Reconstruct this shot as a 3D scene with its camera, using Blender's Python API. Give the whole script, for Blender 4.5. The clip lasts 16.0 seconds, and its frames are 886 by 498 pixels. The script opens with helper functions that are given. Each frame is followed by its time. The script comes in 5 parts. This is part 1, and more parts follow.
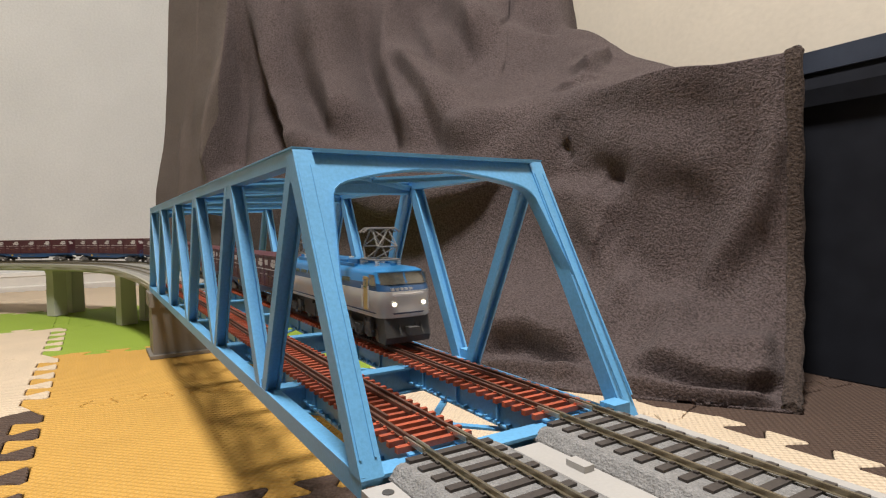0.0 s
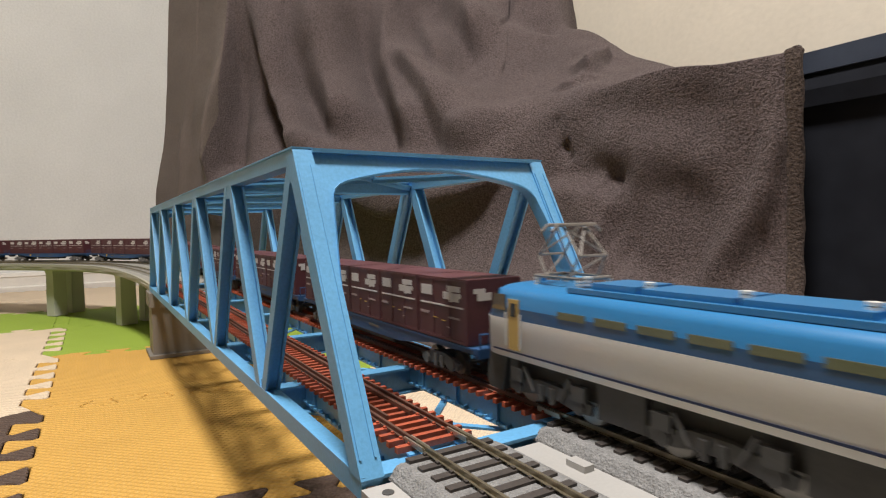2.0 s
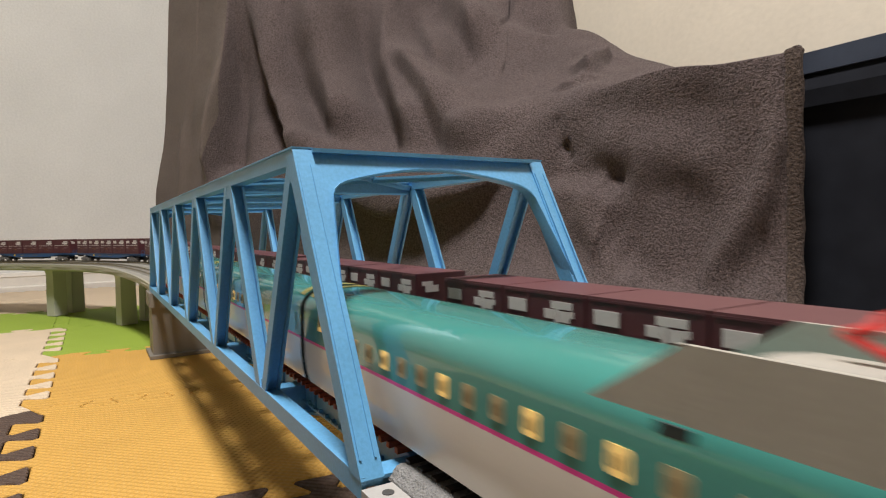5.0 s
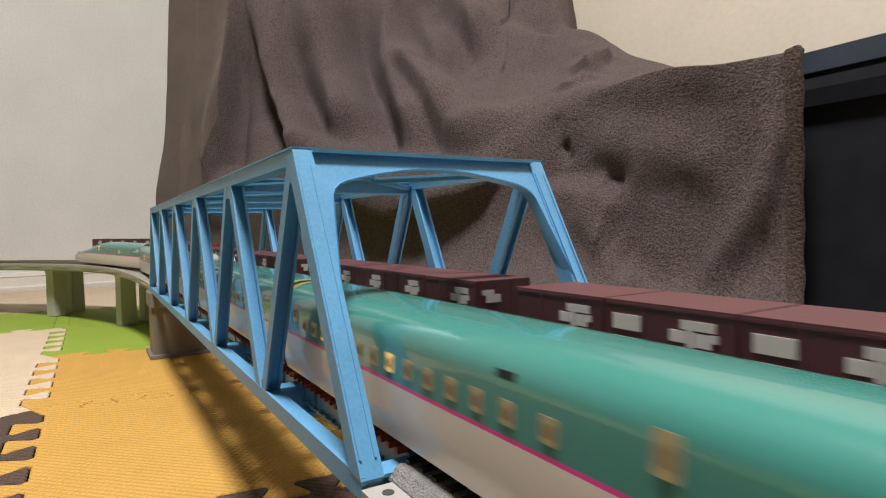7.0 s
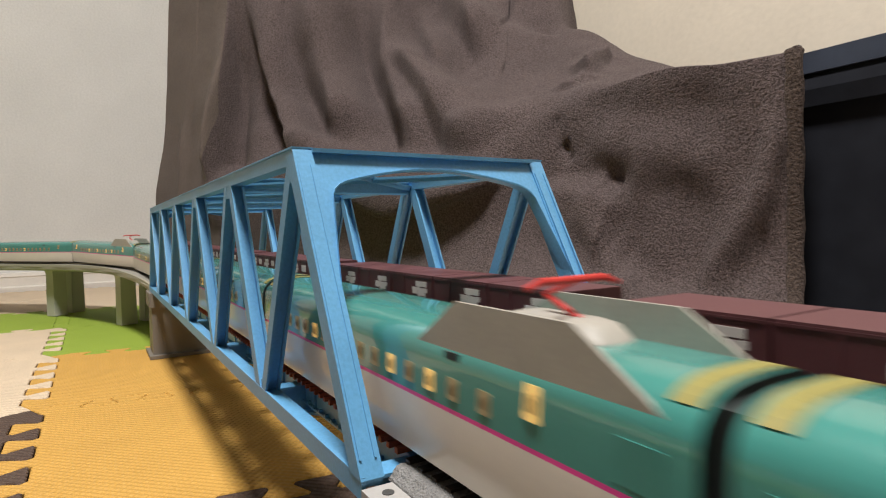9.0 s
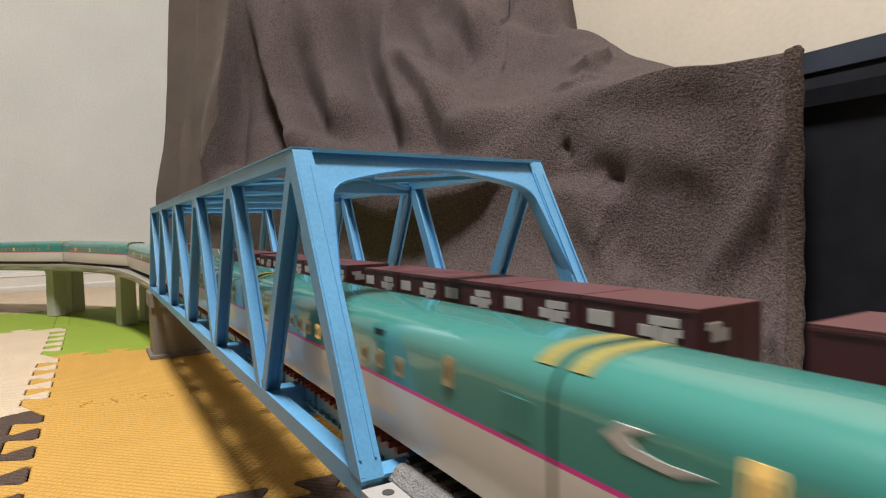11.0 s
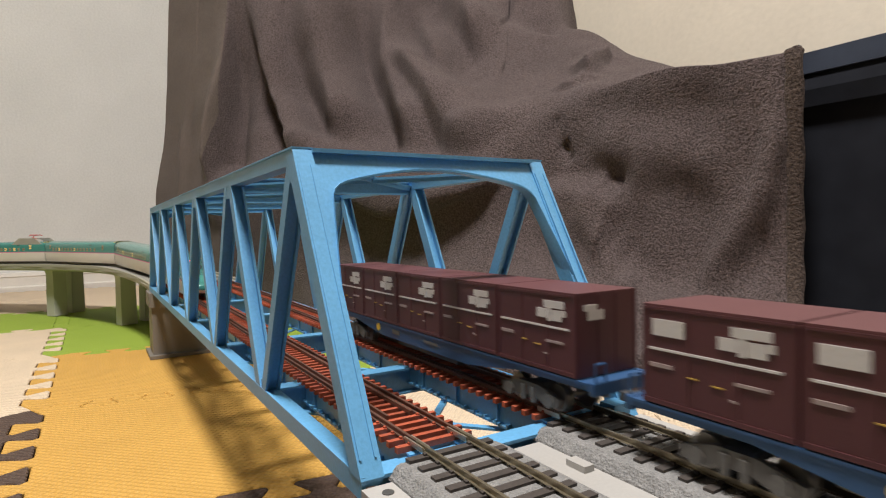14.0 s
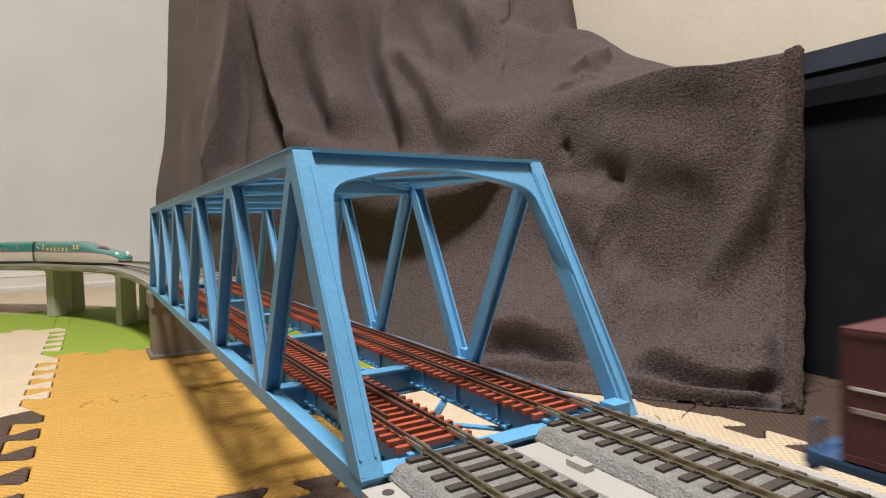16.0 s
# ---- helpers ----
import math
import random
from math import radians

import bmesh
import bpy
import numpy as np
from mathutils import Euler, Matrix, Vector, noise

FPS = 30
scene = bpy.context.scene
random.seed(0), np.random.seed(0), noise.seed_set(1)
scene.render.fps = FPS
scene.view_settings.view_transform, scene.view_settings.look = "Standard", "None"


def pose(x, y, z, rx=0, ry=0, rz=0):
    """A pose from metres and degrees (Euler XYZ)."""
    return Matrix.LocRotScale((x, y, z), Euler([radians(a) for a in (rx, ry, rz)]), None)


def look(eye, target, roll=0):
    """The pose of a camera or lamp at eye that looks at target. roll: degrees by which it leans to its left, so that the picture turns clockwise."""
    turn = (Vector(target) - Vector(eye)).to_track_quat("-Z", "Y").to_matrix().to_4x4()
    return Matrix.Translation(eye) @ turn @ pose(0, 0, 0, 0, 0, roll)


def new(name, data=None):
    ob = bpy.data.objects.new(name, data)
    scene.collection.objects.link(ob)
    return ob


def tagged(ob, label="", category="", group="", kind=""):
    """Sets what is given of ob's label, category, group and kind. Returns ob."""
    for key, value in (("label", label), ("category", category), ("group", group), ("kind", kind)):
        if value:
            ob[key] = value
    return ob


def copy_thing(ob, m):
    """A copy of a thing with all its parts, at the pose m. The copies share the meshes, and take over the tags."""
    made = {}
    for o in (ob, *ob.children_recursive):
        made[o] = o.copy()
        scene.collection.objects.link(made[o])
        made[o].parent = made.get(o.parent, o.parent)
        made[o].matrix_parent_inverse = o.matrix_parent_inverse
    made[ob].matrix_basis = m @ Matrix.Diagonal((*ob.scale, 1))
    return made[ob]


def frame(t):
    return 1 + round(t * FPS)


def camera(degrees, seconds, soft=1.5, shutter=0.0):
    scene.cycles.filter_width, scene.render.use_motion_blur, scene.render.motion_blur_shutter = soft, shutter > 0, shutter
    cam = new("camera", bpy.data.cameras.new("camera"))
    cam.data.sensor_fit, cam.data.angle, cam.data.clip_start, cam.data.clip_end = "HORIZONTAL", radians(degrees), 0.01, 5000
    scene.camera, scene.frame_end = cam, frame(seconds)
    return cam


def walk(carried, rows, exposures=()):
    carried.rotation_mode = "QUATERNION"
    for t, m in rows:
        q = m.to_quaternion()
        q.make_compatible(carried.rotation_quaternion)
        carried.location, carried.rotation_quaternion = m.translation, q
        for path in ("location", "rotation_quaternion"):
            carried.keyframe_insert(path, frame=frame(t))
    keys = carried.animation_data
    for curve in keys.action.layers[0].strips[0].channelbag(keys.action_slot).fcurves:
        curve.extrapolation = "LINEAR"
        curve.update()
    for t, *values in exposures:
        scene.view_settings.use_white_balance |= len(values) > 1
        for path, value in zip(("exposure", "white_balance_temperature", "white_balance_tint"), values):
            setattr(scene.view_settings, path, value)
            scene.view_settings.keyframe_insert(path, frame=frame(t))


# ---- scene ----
cam = camera(74.83, 16.0, soft=1.2, shutter=0.5)
EYE = (0.1603, -0.0682, 0.1759)
YAW, PITCH, ROLL = 2.5976, -0.0389, -1.17
AIM = (EYE[0] + math.cos(YAW) * math.cos(PITCH), EYE[1] + math.sin(YAW) * math.cos(PITCH), EYE[2] + math.sin(PITCH))
walk(cam, [(0, look(EYE, AIM, ROLL)), (16.0, look(EYE, AIM, ROLL))], exposures=[(0, 0.0), (16.0, 0.0)])

# ---- light: one round ceiling lamp in a closed room ----
world = bpy.data.worlds.new("world")
scene.world = world
world.use_nodes = True
world.node_tree.nodes["Background"].inputs["Color"].default_value = (0.9, 0.95, 1.0, 1)
world.node_tree.nodes["Background"].inputs["Strength"].default_value = 0.05
LAMP_AT = (0.10, -0.24, 2.26)
lamp_data = bpy.data.lights.new("ceiling_lamp_light", "AREA")
lamp_data.shape, lamp_data.size, lamp_data.energy = "DISK", 0.44, 79.0
lamp_data.color = (1.0, 0.958, 0.92)
lamp_light = new("ceiling_lamp_light", lamp_data)
lamp_light.matrix_world = pose(*LAMP_AT)


# ---- materials ----
def rgb(r, g, b):
    return (r, g, b, 1.0)


def surface(name, color, rough=0.6, metal=0.0, vary=0.12, scale=60.0, fine=900.0, bump=0.1, bump_size=0.0005, random_tint=0.0, coat=0.0):
    """A painted or plain surface: base colour with blotches and grain, and a fine relief."""
    m = bpy.data.materials.new(name)
    m.use_nodes = True
    n, l = m.node_tree.nodes, m.node_tree.links
    b = n["Principled BSDF"]
    b.inputs["Roughness"].default_value = rough
    b.inputs["Metallic"].default_value = metal
    b.inputs["Coat Weight"].default_value = coat
    tc = n.new("ShaderNodeTexCoord")
    n1, n2 = n.new("ShaderNodeTexNoise"), n.new("ShaderNodeTexNoise")
    n1.inputs["Scale"].default_value, n2.inputs["Scale"].default_value = scale, fine
    n1.inputs["Detail"].default_value = 4
    l.new(tc.outputs["Object"], n1.inputs["Vector"])
    l.new(tc.outputs["Object"], n2.inputs["Vector"])
    mix = n.new("ShaderNodeMath")
    mix.operation = "ADD"
    l.new(n1.outputs["Fac"], mix.inputs[0])
    l.new(n2.outputs["Fac"], mix.inputs[1])
    ramp = n.new("ShaderNodeMapRange")
    ramp.inputs["From Min"].default_value, ramp.inputs["From Max"].default_value = 0.6, 1.4
    ramp.inputs["To Min"].default_value, ramp.inputs["To Max"].default_value = 1 - vary, 1 + vary
    l.new(mix.outputs[0], ramp.inputs["Value"])
    hsv = n.new("ShaderNodeHueSaturation")
    hsv.inputs["Color"].default_value = rgb(*color)
    value = ramp.outputs["Result"]
    if random_tint:
        info = n.new("ShaderNodeObjectInfo")
        r2 = n.new("ShaderNodeMapRange")
        r2.inputs["To Min"].default_value, r2.inputs["To Max"].default_value = 1 - random_tint, 1 + random_tint
        l.new(info.outputs["Random"], r2.inputs["Value"])
        mul = n.new("ShaderNodeMath")
        mul.operation = "MULTIPLY"
        l.new(value, mul.inputs[0])
        l.new(r2.outputs["Result"], mul.inputs[1])
        value = mul.outputs[0]
    l.new(value, hsv.inputs["Value"])
    l.new(hsv.outputs["Color"], b.inputs["Base Color"])
    if bump:
        bp = n.new("ShaderNodeBump")
        bp.inputs["Strength"].default_value, bp.inputs["Distance"].default_value = bump, bump_size
        l.new(n2.outputs["Fac"], bp.inputs["Height"])
        l.new(bp.outputs["Normal"], b.inputs["Normal"])
    return m


def weave(name, color, pitch=0.0035, depth=0.0013, rough=0.75):
    """Foam mat with a pressed basket-weave relief."""
    m = surface(name, color, rough, vary=0.10, scale=14.0, fine=400.0, bump=0)
    n, l = m.node_tree.nodes, m.node_tree.links
    b = n["Principled BSDF"]
    tc = n.new("ShaderNodeTexCoord")
    sep = n.new("ShaderNodeSeparateXYZ")
    l.new(tc.outputs["Object"], sep.inputs["Vector"])
    waves = []
    for axis in ("X", "Y"):
        k = n.new("ShaderNodeMath")
        k.operation = "MULTIPLY"
        k.inputs[1].default_value = math.pi / pitch
        s = n.new("ShaderNodeMath")
        s.operation = "SINE"
        l.new(sep.outputs[axis], k.inputs[0])
        l.new(k.outputs[0], s.inputs[0])
        waves.append(s)
    br = n.new("ShaderNodeMath")
    br.operation = "MULTIPLY"
    l.new(waves[0].outputs[0], br.inputs[0])
    l.new(waves[1].outputs[0], br.inputs[1])
    bp = n.new("ShaderNodeBump")
    bp.inputs["Strength"].default_value, bp.inputs["Distance"].default_value = 0.8, depth
    l.new(br.outputs[0], bp.inputs["Height"])
    l.new(bp.outputs["Normal"], b.inputs["Normal"])
    return m


def fleece(name, color, nap=400.0, deep=0.0036, pit=0.56):
    """Short fleece: pebbly nap, the shade between the clumps painted into the colour, with a soft sheen."""
    m = surface(name, color, 0.95, vary=0.16, scale=9.0, fine=900.0, bump=0)
    n, l = m.node_tree.nodes, m.node_tree.links
    b = n["Principled BSDF"]
    b.inputs["Sheen Weight"].default_value = 0.05
    b.inputs["Sheen Roughness"].default_value = 0.5
    b.inputs["Specular IOR Level"].default_value = 0.1
    tc = n.new("ShaderNodeTexCoord")
    a = n.new("ShaderNodeTexNoise")
    a.inputs["Scale"].default_value, a.inputs["Detail"].default_value, a.inputs["Roughness"].default_value = nap, 3, 0.6
    l.new(tc.outputs["Object"], a.inputs["Vector"])
    # shade in the pits of the nap, painted from the bump's own noise
    pit_shade = n.new("ShaderNodeMapRange")
    pit_shade.inputs["From Min"].default_value, pit_shade.inputs["From Max"].default_value = 0.36, 0.62
    pit_shade.inputs["To Min"].default_value, pit_shade.inputs["To Max"].default_value = pit, 1.28
    l.new(a.outputs["Fac"], pit_shade.inputs["Value"])
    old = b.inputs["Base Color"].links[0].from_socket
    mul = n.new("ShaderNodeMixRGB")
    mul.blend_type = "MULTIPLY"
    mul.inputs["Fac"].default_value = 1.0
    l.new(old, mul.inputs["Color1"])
    l.new(pit_shade.outputs["Result"], mul.inputs["Color2"])
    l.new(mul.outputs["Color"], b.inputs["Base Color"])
    big = n.new("ShaderNodeTexNoise")
    big.inputs["Scale"].default_value, big.inputs["Detail"].default_value = nap * 0.48, 2
    l.new(tc.outputs["Object"], big.inputs["Vector"])
    add = n.new("ShaderNodeMath")
    add.operation = "MULTIPLY_ADD"
    add.inputs[1].default_value = 0.50
    l.new(big.outputs["Fac"], add.inputs[0])
    l.new(a.outputs["Fac"], add.inputs[2])
    bp = n.new("ShaderNodeBump")
    bp.inputs["Strength"].default_value, bp.inputs["Distance"].default_value = 1.0, deep
    l.new(add.outputs[0], bp.inputs["Height"])
    l.new(bp.outputs["Normal"], b.inputs["Normal"])
    return m


def glow(name, color, strength):
    m = bpy.data.materials.new(name)
    m.use_nodes = True
    b = m.node_tree.nodes["Principled BSDF"]
    b.inputs["Base Color"].default_value = rgb(*color)
    b.inputs["Emission Color"].default_value = rgb(*color)
    b.inputs["Emission Strength"].default_value = strength
    return m


M_BLUE = surface("bridge_blue_plastic", (0.125, 0.365, 0.63), 0.42, vary=0.14, scale=30, fine=700, bump=0.12)
M_SLEEPER = surface("red_brown_sleeper_plastic", (0.40, 0.085, 0.04), 0.55, vary=0.25, scale=300, random_tint=0.15)
M_RAIL = surface("brown_rail_metal", (0.16, 0.085, 0.06), 0.42, 0.35, vary=0.15)
M_RAIL_TOP = surface("nickel_rail_metal", (0.34, 0.29, 0.20), 0.30, 0.75, vary=0.2)
M_JOINER = surface("nickel_rail_joiner", (0.50, 0.46, 0.37), 0.35, 0.7)
M_SLEEPER_DARK = surface("dark_sleeper_plastic", (0.055, 0.045, 0.04), 0.6, vary=0.25, scale=200)
M_BALLAST = surface("grey_ballast_plastic", (0.225, 0.22, 0.215), 0.75, vary=0.35, scale=260, fine=1100, bump=0.9, bump_size=0.0012)
M_PLATE = surface("off_white_base_plastic", (0.40, 0.385, 0.365), 0.5, vary=0.06)
M_VIADUCT = surface("grey_green_viaduct_plastic", (0.36, 0.35, 0.28), 0.55, vary=0.08, scale=20)
M_DECK = surface("viaduct_deck_grey", (0.30, 0.29, 0.26), 0.6, vary=0.12)
M_PIER = surface("brown_grey_pier_plastic", (0.20, 0.18, 0.155), 0.5, vary=0.08, scale=20)
M_PIER_LIGHT = surface("grey_pier_plastic", (0.48, 0.47, 0.42), 0.55, vary=0.08, scale=20)
M_WALL_A = surface("pale_grey_wallpaper", (0.70, 0.70, 0.69), 0.85, vary=0.08, scale=5, fine=160, bump=0.25, bump_size=0.002)
M_WALL_B = surface("cream_wallpaper", (0.72, 0.65, 0.54), 0.85, vary=0.05, scale=7, fine=90, bump=0.10, bump_size=0.003)
# for the unseen east and south walls, dark to cut the bounce light
M_WALL_UNSEEN = surface("unseen_wall_bounce_cut", (0.24, 0.21, 0.18), 0.85, vary=0.06, scale=6, fine=120, bump=0.2, bump_size=0.002)
M_TRIM = surface("white_baseboard_paint", (0.80, 0.77, 0.72), 0.5, vary=0.04)
M_CEIL = surface("white_ceiling_paper", (0.78, 0.77, 0.75), 0.9, vary=0.03, scale=6)
M_FLOOR = surface("wood_floor_laminate", (0.34, 0.22, 0.13), 0.4, vary=0.2, scale=8)
M_ORANGE = weave("orange_foam", (0.64, 0.36, 0.075))
M_GREEN = weave("green_foam", (0.30, 0.42, 0.045))
M_BEIGE = weave("beige_foam", (0.72, 0.58, 0.42))
M_BROWN = weave("brown_foam", (0.088, 0.054, 0.039))
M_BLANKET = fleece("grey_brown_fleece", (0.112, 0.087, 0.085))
# smoother nap; the light on the left panel is painted into its colour
M_BLANKET_LIT = fleece("smooth_lit_fleece", (0.122, 0.098, 0.086), 700.0, 0.0012, 0.8)
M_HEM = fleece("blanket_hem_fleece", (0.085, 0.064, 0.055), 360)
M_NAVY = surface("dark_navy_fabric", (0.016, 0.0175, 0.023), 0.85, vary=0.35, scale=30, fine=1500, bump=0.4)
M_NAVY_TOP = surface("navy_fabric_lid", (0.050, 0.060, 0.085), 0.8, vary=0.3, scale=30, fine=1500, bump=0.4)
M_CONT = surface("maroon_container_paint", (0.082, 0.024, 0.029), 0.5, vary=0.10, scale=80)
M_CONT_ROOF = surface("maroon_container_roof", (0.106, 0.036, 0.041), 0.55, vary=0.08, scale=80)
M_WHITE = surface("white_print", (0.60, 0.57, 0.55), 0.5, vary=0.06)
M_YELLOW = surface("yellow_print", (0.75, 0.50, 0.04), 0.5)
M_HANDLE = surface("dull_yellow_print", (0.42, 0.27, 0.05), 0.5)
M_WAGON = surface("blue_wagon_paint", (0.03, 0.085, 0.20), 0.45, vary=0.12)
M_BOGIE = surface("grey_bogie_plastic", (0.14, 0.132, 0.122), 0.6, vary=0.2, scale=150)
M_WHEEL = surface("steel_wheel", (0.30, 0.28, 0.25), 0.35, 0.8)
M_UNDER = surface("dark_underframe", (0.06, 0.057, 0.054), 0.6, vary=0.2, scale=150)
M_LOCO_ROOF = surface("sky_blue_loco_paint", (0.03, 0.195, 0.44), 0.35, vary=0.05, coat=0.3)
M_LOCO_BAND = surface("navy_loco_paint", (0.019, 0.070, 0.168), 0.35, vary=0.06, coat=0.3)
M_LOCO_SIDE = surface("pale_grey_loco_paint", (0.76, 0.73, 0.69), 0.4, vary=0.04, coat=0.2)
M_STRIPE = surface("dark_navy_stripe", (0.014, 0.022, 0.06), 0.4)
M_DOOR = surface("ochre_door_paint", (0.50, 0.33, 0.10), 0.45)
M_PANE = surface("dark_window_pane", (0.03, 0.033, 0.035), 0.08, vary=0.05, coat=1.0)
M_GRILLE = surface("olive_side_window", (0.13, 0.14, 0.09), 0.25)
M_COCKPIT = surface("smoky_cockpit_glass", (0.085, 0.078, 0.062), 0.10, vary=0.35, scale=90, coat=1.0)
M_PANTO = surface("grey_pantograph_metal", (0.28, 0.26, 0.24), 0.4, 0.5)
M_INSUL = surface("white_insulator", (0.7, 0.69, 0.66), 0.35)
M_LIGHT = glow("warm_headlight", (1.0, 0.86, 0.62), 7.0)
M_TAIL = glow("red_tail_light", (1.0, 0.05, 0.03), 4.0)
M_TEAL = surface("teal_green_train_paint", (0.055, 0.255, 0.225), 0.24, vary=0.04, coat=0.6)
M_SHINK_WHITE = surface("warm_white_train_paint", (0.75, 0.70, 0.64), 0.3, vary=0.04, coat=0.4)
M_PINK = surface("pink_stripe_paint", (0.72, 0.05, 0.30), 0.35)
M_RED_PANTO = surface("red_pantograph_paint", (0.60, 0.035, 0.03), 0.4)
M_SCREEN = surface("grey_noise_screen", (0.36, 0.34, 0.30), 0.5)
M_WINDOW_LIT = glow("lit_cabin_window", (0.74, 0.48, 0.15), 0.50)
M_RUBBER = surface("black_gangway_rubber", (0.02, 0.03, 0.03), 0.7)
M_GOLD = surface("yellow_edge_paint", (0.28, 0.25, 0.07), 0.5)

for cloth_ in (M_NAVY, M_NAVY_TOP):
    cloth_.node_tree.nodes["Principled BSDF"].inputs["Specular IOR Level"].default_value = 0.08


# ---- mesh helpers ----
def box(bm, x0, x1, y0, y1, z0, z1):
    vs = [bm.verts.new((x, y, z)) for x in (x0, x1) for y in (y0, y1) for z in (z0, z1)]
    for q in ((0, 1, 3, 2), (4, 6, 7, 5), (0, 4, 5, 1), (2, 3, 7, 6), (0, 2, 6, 4), (1, 5, 7, 3)):
        bm.faces.new([vs[i] for i in q])
    return vs


def prism(bm, outline, lo, hi, axis="y"):
    """The outline, a ring of (a, b), drawn out from lo to hi along the axis."""
    def at(a, b, c):
        return {"x": (c, a, b), "y": (a, c, b), "z": (a, b, c)}[axis]
    one = [bm.verts.new(at(a, b, lo)) for a, b in outline]
    two = [bm.verts.new(at(a, b, hi)) for a, b in outline]
    n = len(outline)
    bm.faces.new(one)
    bm.faces.new(list(reversed(two)))
    for i in range(n):
        bm.faces.new((one[i], one[(i + 1) % n], two[(i + 1) % n], two[i]))
    return one + two


def bar(bm, a, b, width, depth, side=(0, 1, 0)):
    """A straight bar from a to b: width across in the plane of the frame, depth along side."""
    a, b, s = Vector(a), Vector(b), Vector(side).normalized()
    d = (b - a).normalized()
    w = d.cross(s).normalized() * width / 2
    s = d.cross(w).normalized() * depth / 2
    r = [[bm.verts.new(p + i * w + j * s) for i, j in ((-1, -1), (1, -1), (1, 1), (-1, 1))] for p in (a, b)]
    for i in range(4):
        bm.faces.new((r[0][i], r[0][(i + 1) % 4], r[1][(i + 1) % 4], r[1][i]))
    bm.faces.new(r[0])
    bm.faces.new(list(reversed(r[1])))


def tube(bm, a, b, radius, sides=8):
    a, b = Vector(a), Vector(b)
    d = (b - a).normalized()
    u = d.orthogonal().normalized()
    v = d.cross(u)
    rings = [[bm.verts.new(p + radius * (math.cos(k * math.tau / sides) * u + math.sin(k * math.tau / sides) * v)) for k in range(sides)] for p in (a, b)]
    for k in range(sides):
        bm.faces.new((rings[0][k], rings[0][(k + 1) % sides], rings[1][(k + 1) % sides], rings[1][k]))
    bm.faces.new(list(reversed(rings[0])))
    bm.faces.new(rings[1])


def loft(bm, rings, cap=True):
    made = [[bm.verts.new(p) for p in r] for r in rings]
    n = len(rings[0])
    for a, b in zip(made, made[1:]):
        for k in range(n):
            bm.faces.new((a[k], a[(k + 1) % n], b[(k + 1) % n], b[k]))
    if cap:
        bm.faces.new(list(reversed(made[0])))
        bm.faces.new(made[-1])
    return made


def soften(bm, width, segments=2, angle=30):
    edges = [e for e in bm.edges if len(e.link_faces) == 2 and e.calc_face_angle(0) > radians(angle)]
    bmesh.ops.bevel(bm, geom=edges, offset=width, segments=segments, affect="EDGES", clamp_overlap=True)


def mesh_of(name, bm, material, smooth=False):
    bmesh.ops.recalc_face_normals(bm, faces=bm.faces[:])
    me = bpy.data.meshes.new(name)
    bm.to_mesh(me)
    bm.free()
    for m in (material if isinstance(material, (list, tuple)) else (material,)):
        me.materials.append(m)
    if smooth:
        me.shade_smooth()
        me.set_sharp_from_angle(angle=radians(38))
    return me


def part(name, bm, material, parent, label="", smooth=False):
    ob = new(name, mesh_of(name, bm, material, smooth) if isinstance(bm, bmesh.types.BMesh) else bm)
    ob.parent = parent
    if label:
        ob["label"] = label
    return ob


def thing(name, label, category, at=(0, 0, 0), group="", kind=""):
    ob = new(name)
    ob.location = at
    return tagged(ob, label, category, group, kind)


def box_part(name, dims, material, parent, label="", bevel=0.0):
    bm = bmesh.new()
    box(bm, *dims)
    if bevel:
        soften(bm, bevel, 1)
    return part(name, bm, material, parent, label, smooth=bool(bevel))


# ---- plan, in metres ----
RAIL_Z = 0.1032
Y1, Y2 = 0.0327, 0.0931
GAUGE = 0.0165
PANEL, TRUSS_W = 0.1292, 0.1258
CHORD_Z, CHORD_H, TOP_Z = 0.0912, 0.0075, 0.2076
CURVE_X, CURVE_R = -0.775, 1.0
END_X = 4.3


def climb(s):
    """How far the viaduct's track has risen at s."""
    f = min(1.0, max(0.0, (CURVE_X - s) / 0.42))
    return 0.013 * f * f * (3 - 2 * f)


def along(s, y_track):
    """The place and heading on a track at s metres: straight along x, bending towards -y past CURVE_X."""
    r = CURVE_R + (y_track - Y1)
    if s >= CURVE_X:
        return Vector((s, y_track, 0)), 0.0
    a = (CURVE_X - s) / r
    if a <= 2.6:
        return Vector((CURVE_X - r * math.sin(a), y_track - r * (1 - math.cos(a)), climb(s))), a
    p, _ = Vector((CURVE_X - r * math.sin(2.6), y_track - r * (1 - math.cos(2.6)), climb(s))), 0
    run = (CURVE_X - s) - 2.6 * r
    return p + run * Vector((-math.cos(2.6), -math.sin(2.6), 0)), 2.6


# ---- the room ----
WALL_X, WALL_Y = -2.10, 1.02


